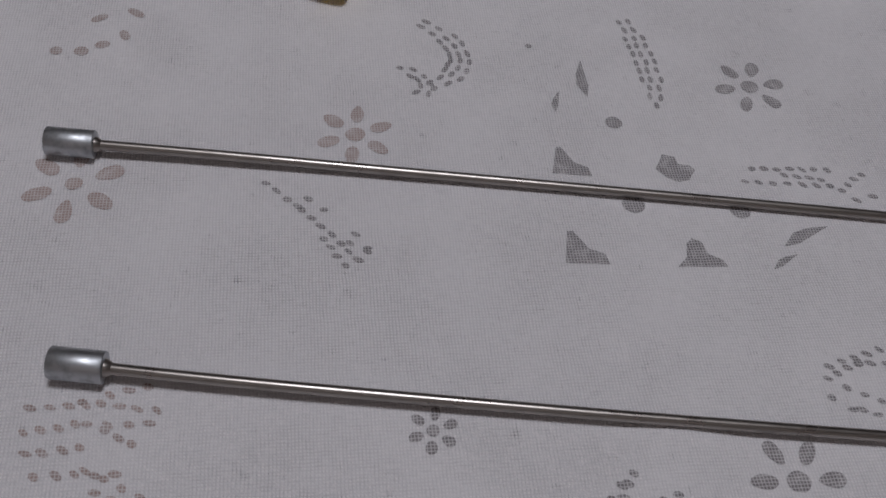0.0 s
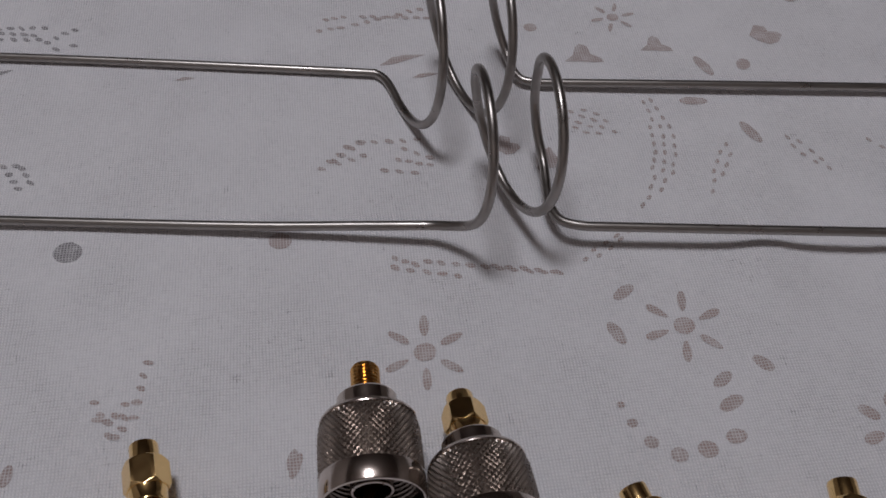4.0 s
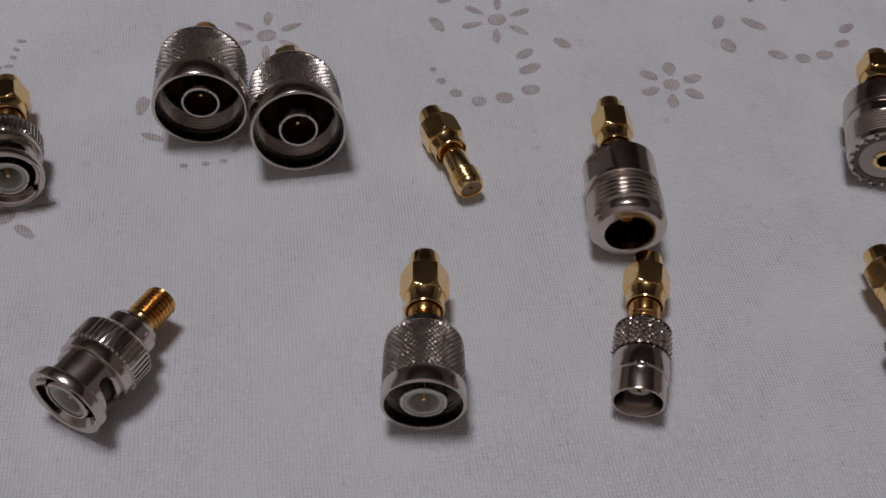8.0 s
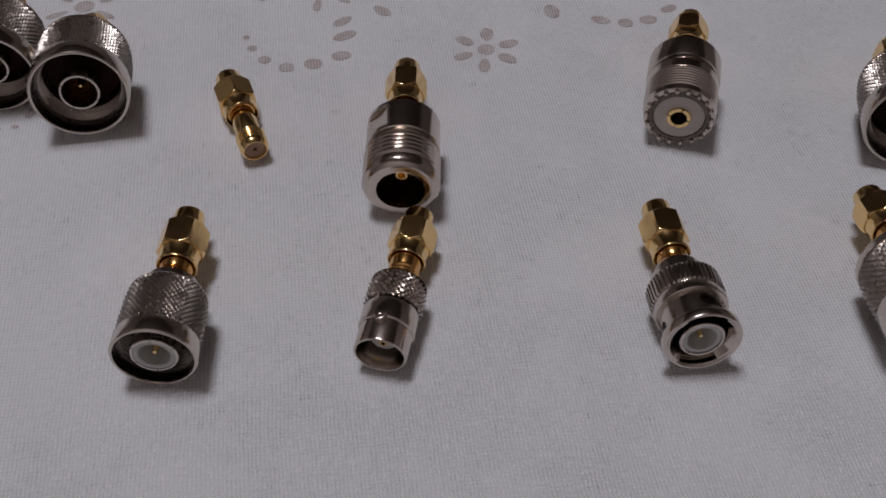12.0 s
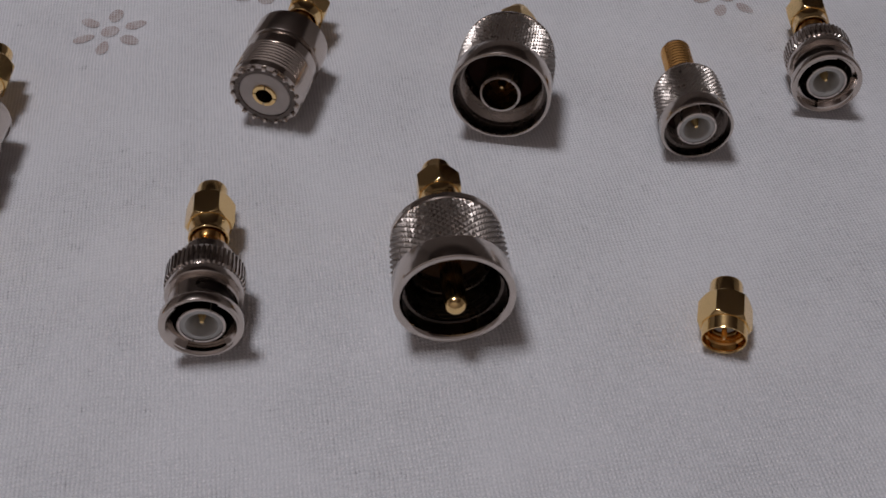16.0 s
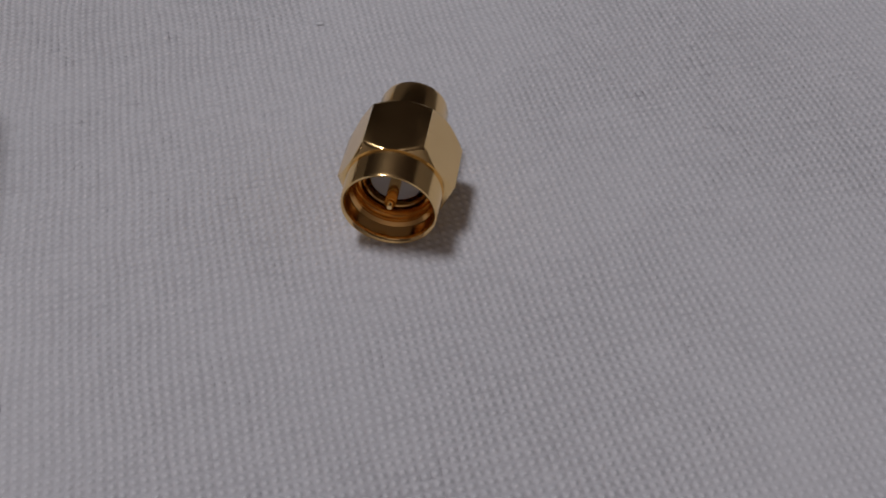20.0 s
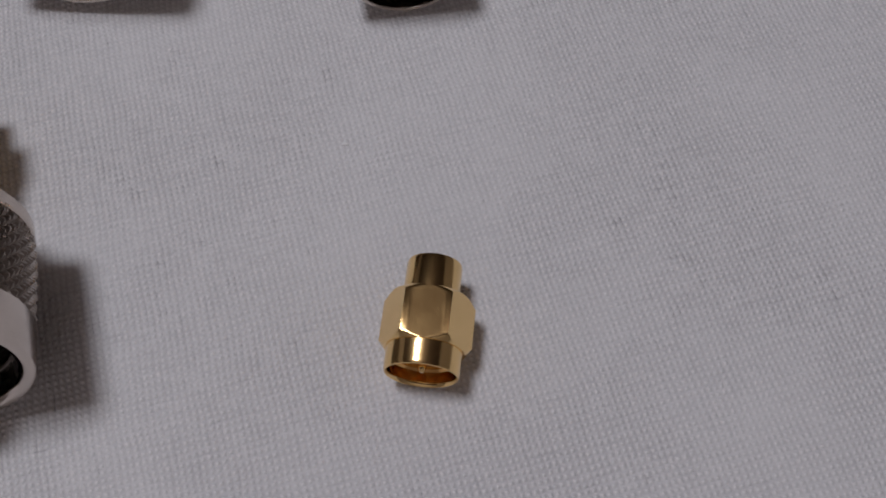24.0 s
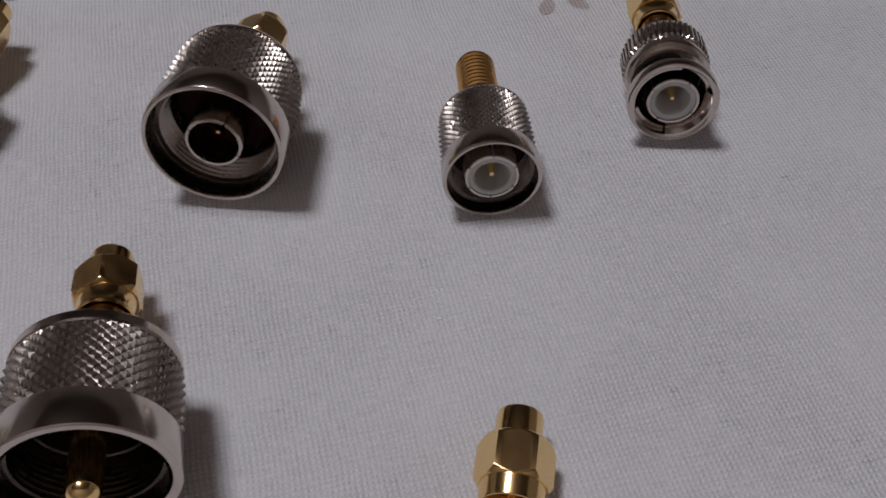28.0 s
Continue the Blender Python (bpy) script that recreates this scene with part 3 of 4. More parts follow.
def uhf_plug(x, y, ang, tail_turn=0.0, tilt=5.5, label=""):
    """Large plug with a ball-ended gold pin inside a knurled nut."""
    h = 10.4
    root = tagged(empty("coaxial_adapter", x, y, ang, h, tilt, 15.4), label, "coaxial adapter", "adapters on the tablecloth")
    part("front_bore", lathe([(3.1, 8.2), (3.0, 8.7), (0.5, 8.85)], 72), NICKEL_SHADE, root, "smooth bore, shade in its colour", h)
    part("inner_thread", lathe([(13.0, 7.7)] + thread(3.1, 8.2, 8.4, 0.85, 0.18)[::-1] + [(3.0, 8.5)], 72), NICKEL_SHADE, root, "inner screw thread", h)
    band = part("nut_band", lathe([(3.0, 8.8), (0.9, 8.9), (0.3, 9.15), (0.05, 9.4), (0.0, 9.6), (0.0, 10.1), (0.06, 10.25), (0.2, 10.4), (4.9, 10.42), (5.1, 10.32), (5.2, 9.95)], 96), NICKEL, root, "polished nickel nut rim", h)
    part("knurled_grip", knurl(5.2, 15.1, 10.40, 46, 15, 0.48, 0.05, 0.3), NICKEL_KNURL, band, "diamond-knurled nickel grip", h, angle=12)
    part("shoulder", lathe([(14.9, 9.3), (15.05, 9.9), (15.3, 10.05), (16.6, 9.95), (17.3, 9.35), (17.7, 8.0), (18.0, 6.6), (19.6, 5.2), (20.0, 2.0)], 72), NICKEL, root, "polished ring behind the grip", h)
    part("back_plate", lathe([(12.8, 8.2), (12.9, 1.6)], 48), PHENOLIC, root, "brown insulator disc", h)
    part("inner_tube", lathe([(12.8, 7.6), (9.0, 7.5), (8.8, 7.3), (9.0, 7.1), (12.8, 7.0)], 56), NICKEL_SHADE, root, "inner tube, shade in its colour", h)
    ball = [(-2.5 + 1.98 * (1 - math.cos(radians(9 * k))), 1.98 * math.sin(radians(9 * k))) for k in range(11)]
    part("ball_pin", lathe([(s, max(r, 0.0)) for s, r in ball] + [(13.0, 1.98)], 36), GOLD, root, "gold pin with rounded tip", h)
    before = set(root.children_recursive)
    plug_end(root, 20.0, h, tail_turn, neck=5.2)
    droop(set(root.children_recursive) - before, 2.0, h)
    return root


def uhf_socket(x, y, ang, tail_turn=0.0, label=""):
    """Large threaded socket with a toothed rim, white face and gold split contact."""
    h = 8.0
    root = tagged(empty("coaxial_adapter", x, y, ang, h, 1.0, 19.0), label, "coaxial adapter", "adapters on the tablecloth")
    part("threaded_barrel", lathe([(1.2, 5.5), (0.5, 5.55), (0.4, 5.7), (0.4, 6.3), (0.55, 6.9), (0.8, 7.6), (2.2, 7.75)] + thread(2.4, 8.6, 7.9, 0.9, 0.4)
                                  + [(8.8, 7.85), (11.3, 7.85), (11.5, 7.3)] + [(11.8, 7.0), (12.6, 7.0), (12.7, 7.5)], 72), NICKEL, root, "threaded nickel barrel", h)
    bm = bmesh.new()
    for k in range(18):
        a = radians(360 / 18 * k + 6)
        tooth = bmesh.ops.create_cube(bm, size=1.0)["verts"]
        bmesh.ops.transform(bm, verts=tooth, matrix=Matrix.Rotation(a, 4, "Y") @ Matrix.Translation((0, 0.35, 6.95)) @ Matrix.Diagonal((0.95, 1.2, 1.0, 1)))
    bmesh.ops.bevel(bm, geom=bm.edges[:], offset=0.26, segments=1, affect="EDGES")
    part("toothed_rim", bm, NICKEL, root, "small teeth round the rim", h)
    part("rim_groove", lathe([(0.55, 5.5), (0.36, 5.6), (0.34, 6.5), (0.5, 6.75)], 64), NICKEL_SHADE, root, "dark groove round the face", h)
    part("collar", lathe([(12.5, 7.2), (12.7, 8.0), (13.0, 8.1), (19.2, 8.1), (19.6, 7.8), (20.6, 6.0), (20.8, 4.6), (22.0, 4.4), (22.2, 2.0)], 64), NICKEL, root, "plain nickel collar", h)
    part("insulator", lathe([(3.0, 5.6), (0.7, 5.5), (0.5, 5.35), (0.45, 2.6), (0.7, 2.5)], 48), BEIGE, root, "beige plastic face", h)
    part("split_contact", shell([(0.0, 2.5), (0.15, 2.6), (0.5, 2.6), (4.0, 2.6), (8.0, 2.6)], 0.75, 48, lambda a, s: (a + 15) % 90 < 8 and s < 6), GOLD, root, "gold split contact", h)
    plug_end(root, 22.2, h, tail_turn, neck=4.8)
    return root


def straight_adapter(x, y, ang, label=""):
    """Slim all-gold adapter: threaded socket at one end, hexagon plug at the other."""
    h = 3.9
    root = tagged(empty("coaxial_adapter", x, y, ang, h, -1.2, 0.0), label, "coaxial adapter", "adapters on the tablecloth")
    part("threaded_barrel", lathe([(1.2, 2.15), (0.25, 2.3), (0.0, 2.42), (0.0, 2.6), (0.6, 3.0), (1.1, 3.15), (1.5, 3.15)] + thread(1.6, 4.9, 3.17, 0.82, 0.55)
                                  + [(5.1, 2.68), (11.5, 2.72), (11.7, 2.6)]), GOLD, root, "gold threaded barrel", h)
    part("insulator", lathe([(0.55, 2.25), (0.5, 0.45), (2.5, 0.4), (2.5, 0.0)], 32), BUFF, root, "pinkish plastic insulator", h)
    plug_end(root, 11.2, h, 32.0, neck=1.1, k=1.12)
    return root


def terminator(x, y, ang, label=""):
    """Short gold plug: open collar with a pin in white insulator, hexagon, end sleeve."""
    h = 3.97
    root = tagged(empty("screw_plug", x, y, ang, h), label, "coaxial plug", "adapters on the tablecloth")
    # Reddish gold reused for thread and inner ring, to darken the collar's inside like shade.
    part("inner_thread", lathe([(3.6, 2.75), (3.4, 3.05)] + thread(1.7, 3.2, 3.25, 0.75, 0.2)[::-1] + [(1.5, 3.3), (0.5, 3.3)], 72), GOLD_DEEP, root, "gold screw thread inside the collar, darkened for shade", h)
    part("collar", lathe([(0.7, 3.32), (0.4, 3.32), (0.12, 3.42), (0.0, 3.55), (0.05, 3.66), (0.3, 3.74), (2.35, 3.78), (2.9, 3.95), (2.95, 2.6)], 72), GOLD, root, "open round gold collar", h)
    part("hexagon_nut", hexagon(2.5, 8.05, 8.0, 0.65, 0.0, 2.6), GOLD, root, "gold-plated hexagon nut", h)
    part("end_sleeve", lathe([(7.9, 2.85), (11.6, 2.85), (11.95, 2.75), (12.1, 2.5), (12.1, 1.9), (10.2, 1.85), (10.2, 0.0)], 56), GOLD, root, "short round gold sleeve", h)
    part("insulator", lathe([(3.5, 2.05), (3.25, 2.0), (3.2, 1.9), (3.2, 0.45)], 48), PTFE, root, "white insulator disc", h)
    part("inner_ring", lathe([(3.6, 2.78), (2.9, 2.78), (2.8, 2.65), (2.8, 2.4), (2.9, 2.3), (3.6, 2.28)], 48), GOLD_DEEP, root, "gold inner ring, darkened for shade", h)
    part("centre_pin", lathe([(0.35, 0.0), (0.35, 0.2), (0.55, 0.3), (0.85, 0.46), (3.6, 0.46)], 20), GOLD, root, "thin gold centre pin", h)
    root.scale = (1.03, 1.03, 1.03)
    return root


# ---- the room and the table ----
def box(name, lo, hi, material, kind="", label=""):
    bm = bmesh.new()
    bmesh.ops.create_cube(bm, size=1.0)
    for v in bm.verts:
        v.co = Vector([lo[k] if v.co[k] < 0 else hi[k] for k in range(3)])
    ob = new(name, finish(name, bm, material, 1.0))
    return tagged(ob, label, kind=kind)


# Unseen room, added to close the place; its tones set fill and reflections.
box("floor", (-2.4, -1.1, -0.80), (2.4, 4.0, -0.75), FLOOR, "structure", "dark wooden floor of the room")
box("ceiling", (-2.4, -1.1, 1.75), (2.4, 4.0, 1.80), CEIL, "structure", "plain painted ceiling")
box("wall_north", (-2.4, 4.0, -0.8), (2.4, 4.1, 1.8), WALL, "structure", "plain painted wall")
box("wall_south", (-2.4, -1.2, -0.8), (2.4, -1.1, 1.8), WALL, "structure", "plain painted wall")
box("wall_west", (-2.5, -1.2, -0.8), (-2.4, 4.1, 1.8), WALL, "structure", "plain painted wall")
box("wall_east", (2.4, -1.2, -0.8), (2.5, 4.1, 1.8), WALL, "structure", "plain painted wall")
table = tagged(new("table"), "wooden table hidden under a white cloth", "table")
bm = bmesh.new()
bmesh.ops.create_cube(bm, size=1.0, matrix=Matrix.Translation((-100, 120, -19)) @ Matrix.Diagonal((1380, 1080, 30, 1)))
bmesh.ops.bevel(bm, geom=bm.edges[:], offset=4, segments=2, affect="EDGES")
part("tabletop", bm, WOOD, table)
for lx in (-740, 540):
    for ly in (-360, 600):
        bm = bmesh.new()
        bmesh.ops.create_cone(bm, cap_ends=True, segments=20, radius1=22, radius2=32, depth=716, matrix=Matrix.Translation((lx, ly, -392)))
        part("leg", bm, WOOD, table)


# ---- the tablecloth: a sheet with faint creases, its print laid on it ----
CREASES = [(4.4, 8.2, 0.16, 0.75, 2.6, 0.10), (7.8, 8.6, 0.11, 0.55, 2.2, -0.05), (-12.5, 6.0, 0.06, 2.6, 1.5, 0.4),
           (10.1, 8.9, 0.10, 0.7, 2.4, 0.1), (22.0, -10.0, 0.05, 3.0, 4.0, 0.3), (-19.6, 7.0, 0.105, 0.9, 3.0, 0.15)]


def cloth_z(x, y):
    """Height of the cloth in cm at a place in cm."""
    z = 0.006 * np.sin(x * 0.33 + 0.4 * y) + 0.006 * np.sin(0.51 * y - 0.21 * x + 1.0) - 0.012
    for cx, cy, a, wx, wy, lean in CREASES:
        u = x - cx - lean * (y - cy)
        z = z + a * np.exp(-(u / wx) ** 2 - ((y - cy) / wy) ** 2)
    return z


def sheet():
    xs = np.concatenate([np.linspace(-79, -44, 8), np.linspace(-42, 28, 281), np.linspace(30, 59, 8)])
    ys = np.concatenate([np.linspace(-42, -24, 5), np.linspace(-22, 24, 185), np.linspace(26, 66, 10)])
    gx, gy = np.meshgrid(xs, ys)
    gz = cloth_z(gx, gy)
    nx, ny = len(xs), len(ys)
    verts = np.stack([gx, gy, gz], -1).reshape(-1, 3) * CM
    idx = np.arange(nx * ny).reshape(ny, nx)
    faces = np.stack([idx[:-1, :-1], idx[:-1, 1:], idx[1:, 1:], idx[1:, :-1]], -1).reshape(-1, 4).tolist()
    verts = verts.tolist()
    border = idx[0, :].tolist() + idx[1:, -1].tolist() + idx[-1, -2::-1].tolist() + idx[-2:0:-1, 0].tolist()
    mid = Vector((-0.10, 0.12))
    last = border
    for drop, out in ((0.02, 0.008), (0.22, 0.012)):
        ring = []
        for k, i in enumerate(border):
            x, y, z = verts[i]
            way = (Vector((x, y)) - mid).normalized()
            fold = 0.006 * math.sin(k * 0.35) if drop > 0.1 else 0.0
            verts.append((x + way.x * (out + fold), y + way.y * (out + fold), -drop))
            ring.append(len(verts) - 1)
        n = len(ring)
        faces += [(last[k], ring[k], ring[(k + 1) % n], last[(k + 1) % n]) for k in range(n)]
        last = ring
    me = bpy.data.meshes.new("tablecloth")
    me.from_pydata(verts, [], faces)
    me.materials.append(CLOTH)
    me.shade_smooth()
    return tagged(new("tablecloth", me), "white cotton tablecloth with small grey-brown printed flowers", "tablecloth")


cloth = sheet()


def blot(bm, pts):
    """One flat printed patch, laid on the cloth."""
    bm.faces.new([bm.verts.new((x, y, float(cloth_z(x, y)) + 0.012)) for x, y in pts])


def oval(bm, x, y, a, b, rot, n=14, point=0.0):
    """Oval patch; point draws its outer end to a tip, as in a petal."""
    c, s = math.cos(rot), math.sin(rot)
    pts = []
    for k in range(n):
        w = 2 * math.pi * k / n
        u = a * math.cos(w)
        v = b * math.sin(w) * (1 - point * math.cos(w)) * random.uniform(0.93, 1.07)
        pts.append((x + c * u - s * v, y + s * u + c * v))
    blot(bm, pts)


def motif(name, bm, label):
    me = bpy.data.meshes.new(name)
    for v in bm.verts:
        v.co *= CM
    bmesh.ops.recalc_face_normals(bm, faces=bm.faces)
    bm.to_mesh(me)
    bm.free()
    me.materials.append(INK_GREY if -27.0 < min(v.co.x for v in me.vertices) * 100 < -12.5 else INK)
    ob = new(name, me)
    ob.parent = cloth
    tagged(ob, label)
    return ob


def flower(x, y, r, rot, slim=0.17, heart=0.25, petals=6):
    bm = bmesh.new()
    oval(bm, x, y, r * heart, r * heart * 0.92, rot)
    for k in range(petals):
        a = rot + 2 * math.pi * k / petals + random.uniform(-0.06, 0.06)
        d = r * 0.70
        oval(bm, x + d * math.cos(a), y + d * math.sin(a), r * 0.29, r * slim * random.uniform(0.9, 1.1), a, point=random.uniform(-0.35, 0.25))
    motif("printed_flower", bm, "grey-brown printed flower")


def dotted(x0, y0, x1, y1, bend, width, rows, dot=0.13, tail=False):
    """Curved leaf drawn in rows of short dashes, widest in its middle or, with a tail, at its end."""
    bm = bmesh.new()
    dx, dy = x1 - x0, y1 - y0
    length = math.hypot(dx, dy)
    n = max(3, round(length * (1 + abs(bend)) / 0.36))
    for k in range(n + 1):
        f = k / n
        cx = x0 + dx * f - dy * bend * 4 * f * (1 - f)
        cy = y0 + dy * f + dx * bend * 4 * f * (1 - f)
        tx, ty = dx - dy * bend * 4 * (1 - 2 * f), dy + dx * bend * 4 * (1 - 2 * f)
        q = math.hypot(tx, ty)
        w = width * (0.25 + 0.75 * math.sin(math.pi * min(1, max(0, 0.12 + 0.85 * f))))
        if tail:
            w = width * (0.15 + 0.85 * f)
        m = max(1, round(rows * w / width))
        for j in range(m):
            o = (j - (m - 1) / 2) * width / rows
            oval(bm, cx - ty / q * o + random.uniform(-0.03, 0.03), cy + tx / q * o + random.uniform(-0.03, 0.03),
                 dot * random.uniform(0.8, 1.15), dot * 0.55, math.atan2(ty, tx) + random.uniform(-0.2, 0.2), 9)
    motif("printed_leaf", bm, "leaf printed in rows of small dashes")


def strokes(lines, ink=None):
    """Leaf or twig drawn as a few strokes of short dashes, each from one end to the other."""
    bm = bmesh.new()
    for x0, y0, x1, y1 in lines:
        long = math.hypot(x1 - x0, y1 - y0)
        n = max(1, round(long / 0.34))
        for k in range(n + 1):
            f = k / n
            oval(bm, x0 + (x1 - x0) * f + random.uniform(-0.02, 0.02), y0 + (y1 - y0) * f + random.uniform(-0.02, 0.02),
                 random.uniform(0.10, 0.14), random.uniform(0.055, 0.08), random.uniform(0.3, 1.0) - 0.9, 9)
    ob = motif("printed_leaf", bm, "leaf printed in strokes of small dashes")
    if ink:
        ob.data.materials[0] = ink


def shape(x, y, kind, size, rot):
    bm = bmesh.new()
    forms = {"horn": [(-0.9, -0.75), (0.95, -0.6), (0.75, -0.1), (0.1, 0.1), (-0.55, 0.95), (-0.8, 0.9)],
             "blade": [(-1.0, -0.35), (-0.3, -0.3), (1.2, 0.25), (0.3, 0.32), (-0.35, 0.2)],
             "cloud": [(-0.9, -0.1), (-0.5, -0.6), (0.0, -0.9), (0.5, -0.75), (0.9, -0.2), (0.7, 0.1), (0.2, 0.15), (0.15, 0.6), (-0.4, 0.75), (-0.6, 0.4)],
             "bell": [(-0.95, -0.55), (0.95, -0.6), (0.85, -0.3), (0.35, 0.0), (0.25, 0.55), (-0.1, 0.75), (-0.35, 0.5), (-0.5, -0.1)]}
    c, s = math.cos(rot), math.sin(rot)
    blot(bm, [(x + size * (c * u - s * v), y + size * (s * u + c * v)) for u, v in forms[kind]])
    motif("printed_patch", bm, "grey printed patch")


def spot(x, y, a, b=None, rot=0.0, point=0.0):
    bm = bmesh.new()
    oval(bm, x, y, a, b or a * 0.9, rot, 16, point)
    motif("printed_spot", bm, "small printed spot")


for row in [(-27.17, 13.67, 0.97, 0.55), (-17.18, 17.38, 1.0, 0.3), (-17.34, 6.08, 1.0, 0.15), (6.60, 3.80, 0.88, 0.5), (21.35, 5.69, 0.85, 0.2)]:
    flower(*row)
flower(-33.06, 11.00, 1.15, 0.55, 0.17, 0.17)
for row in [(-3.60, 4.72, 1.0, 0.62), (2.24, 6.00, 1.0, 0.5), (-8.00, -1.95, 1.0, 0.45), (9.47, 8.29, 0.95, 0.1), (0.96, 17.09, 0.7, 0.4)]:
    flower(*row, 0.105, 0.26)
flower(-24.53, 6.14, 0.52, 0.5, 0.2, 0.26)
for row in [(-26.00, 18.09, -25.90, 15.45, 0.40, 0.75, 3), (-20.54, 19.32, -19.73, 16.14, 0.05, 0.75, 3)]:
    dotted(*row)
dotted(-25.6, 15.4, -26.4, 16.2, -0.2, 0.5, 2, 0.12)
for row in [(-0.4, 12.70, 0.85, 12.20, 0.0, 1.0, 4), (1.8, 13.50, 1.5, 9.60, 0.13, 0.8, 3), (3.85, 12.00, 3.3, 10.30, 0.0, 0.55, 2), (5.5, 12.50, 6.45, 11.40, 0.0, 0.5, 2),
            (7.7, 12.60, 10.1, 10.90, 0.0, 0.5, 2), (0.0, 7.70, 1.1, 8.75, 0.0, 0.35, 2)]:
    dotted(*row, 0.10)
strokes([(-28.94, 11.77, -28.11, 11.21), (-27.91, 11.48, -27.53, 11.22), (-28.02, 11.13, -27.50, 10.74), (-27.40, 10.41, -26.81, 9.78), (-27.21, 10.56, -26.57, 9.96), (-26.80, 10.39, -26.40, 10.23), (-26.70, 10.65, -26.39, 10.32)], ink=INK_GREY)
strokes([(-18.30, 3.69, -19.46, 4.40), (-18.98, 4.76, -19.20, 4.53), (-19.40, 4.94, -19.77, 5.43), (-19.56, 4.74, -20.04, 5.28), (-19.64, 4.55, -20.09, 4.82), (-21.05, 5.20, -20.64, 5.78), (-20.91, 4.94, -20.71, 5.56), (-20.68, 5.01, -20.43, 5.14)])
strokes([(-31.20, 5.77, -29.80, 5.80), (-30.98, 5.32, -29.86, 5.51), (-30.63, 5.25, -30.07, 5.07), (-30.74, 6.01, -30.11, 6.26)])
strokes([(-30.71, 4.42, -29.27, 3.97), (-30.43, 4.05, -28.50, 3.58), (-30.55, 3.54, -29.12, 3.47), (-29.15, 3.90, -27.41, 3.87), (-28.55, 3.61, -27.63, 3.96)])
strokes([(-32.04, 5.01, -31.19, 5.29), (-32.10, 5.50, -31.11, 5.73), (-31.89, 4.58, -30.95, 4.84), (-31.56, 4.20, -30.20, 4.43)])
strokes([(-26.82, 3.11, -26.04, 3.21), (-26.41, 3.44, -26.39, 2.76), (-27.05, 2.66, -26.69, 2.78), (-27.05, 2.27, -26.36, 2.40)])
strokes([(-16.30, 8.88, -15.12, 9.47), (-16.39, 8.53, -15.67, 9.05), (-15.68, 9.01, -14.42, 9.30), (-14.47, 8.96, -14.12, 8.56), (-14.25, 9.21, -13.88, 8.77), (-16.38, 8.09, -15.94, 7.87), (-15.99, 8.41, -15.31, 8.18), (-15.76, 7.90, -15.45, 7.84)])
strokes([(-17.43, 14.38, -15.50, 14.71), (-17.64, 13.91, -15.48, 14.18), (-16.61, 14.30, -15.67, 14.34), (-15.22, 14.07, -14.62, 14.71), (-14.87, 13.83, -14.43, 14.02)])
strokes([(-7.54, 16.00, -7.04, 16.20), (-7.62, 15.48, -7.05, 15.69), (-6.64, 15.88, -4.80, 16.83), (-6.47, 16.28, -4.58, 16.43)])
strokes([(-6.72, 9.97, -6.16, 10.82), (-6.46, 10.29, -5.86, 11.06), (-6.32, 10.21, -5.73, 10.58), (-5.86, 11.00, -4.39, 11.31), (-4.71, 10.91, -4.00, 10.71), (-5.11, 10.12, -4.34, 10.09), (-4.81, 10.51, -3.96, 10.43)])
strokes([(-10.43, 2.79, -10.28, 2.38), (-10.23, 2.51, -9.90, 2.51), (-10.04, 2.34, -9.90, 2.04), (-9.79, 2.82, -9.73, 2.50), (-9.60, 3.88, -9.54, 2.53), (-9.69, 2.25, -9.79, 2.02)])
strokes([(-4.53, 7.29, -4.04, 7.14), (-4.51, 7.00, -3.03, 6.89), (-3.77, 7.25, -0.64, 7.24), (-2.19, 7.29, -0.76, 7.27)])
for row in [(-34.3, 6.65, 0.12), (-33.6, 6.35, 0.11), (-33.1, 5.90, 0.12), (-32.8, 5.50, 0.11)]:
    spot(*row)
for row in [(-21.90, 13.71, "horn", 0.52, 0.0), (-19.37, 14.08, "cloud", 0.55, 0.2), (-21.53, 11.11, "horn", 0.55, 0.05), (-18.94, 11.44, "bell", 0.62, 0.2), (-16.39, 12.43, "blade", 0.62, 0.35), (-16.94, 11.58, "blade", 0.36, 0.45),
            (-21.67, 16.74, "blade", 0.62, 1.45), (-22.34, 15.77, "blade", 0.36, 1.2), (0.05, 15.30, "bell", 0.6, 0.1), (2.17, 15.97, "bell", 0.5, 0.1), (-5.17, 14.47, "blade", 0.6, 0.2), (-4.42, 13.87, "blade", 0.35, 0.1),
            (5.47, 16.84, "cloud", 0.55, 0.2), (-2.02, 11.40, "cloud", 0.42, 0.0), (-0.95, 10.98, "horn", 0.4, 2.0), (-10.99, 12.98, "blade", 0.25, 0.0)]:
    shape(*row)
for row in [(-20.86, 15.32, 0.22), (-12.23, 6.65, 0.34), (-7.35, 7.53, 0.28), (-20.42, 12.68, 0.28), (-17.84, 12.94, 0.25), (-1.50, 16.34, 0.2), (6.47, 18.74, 0.26), (-34.83, 15.10, 0.16), (-34.24, 15.20, 0.18), (1.31, 2.94, 0.16), (1.88, 2.70, 0.19), (2.49, 2.89, 0.22),
            (0.70, 3.78, 0.09), (0.93, 3.36, 0.12), (10.09, 5.18, 0.2), (-23.13, 17.77, 0.09)]:
    spot(*row)
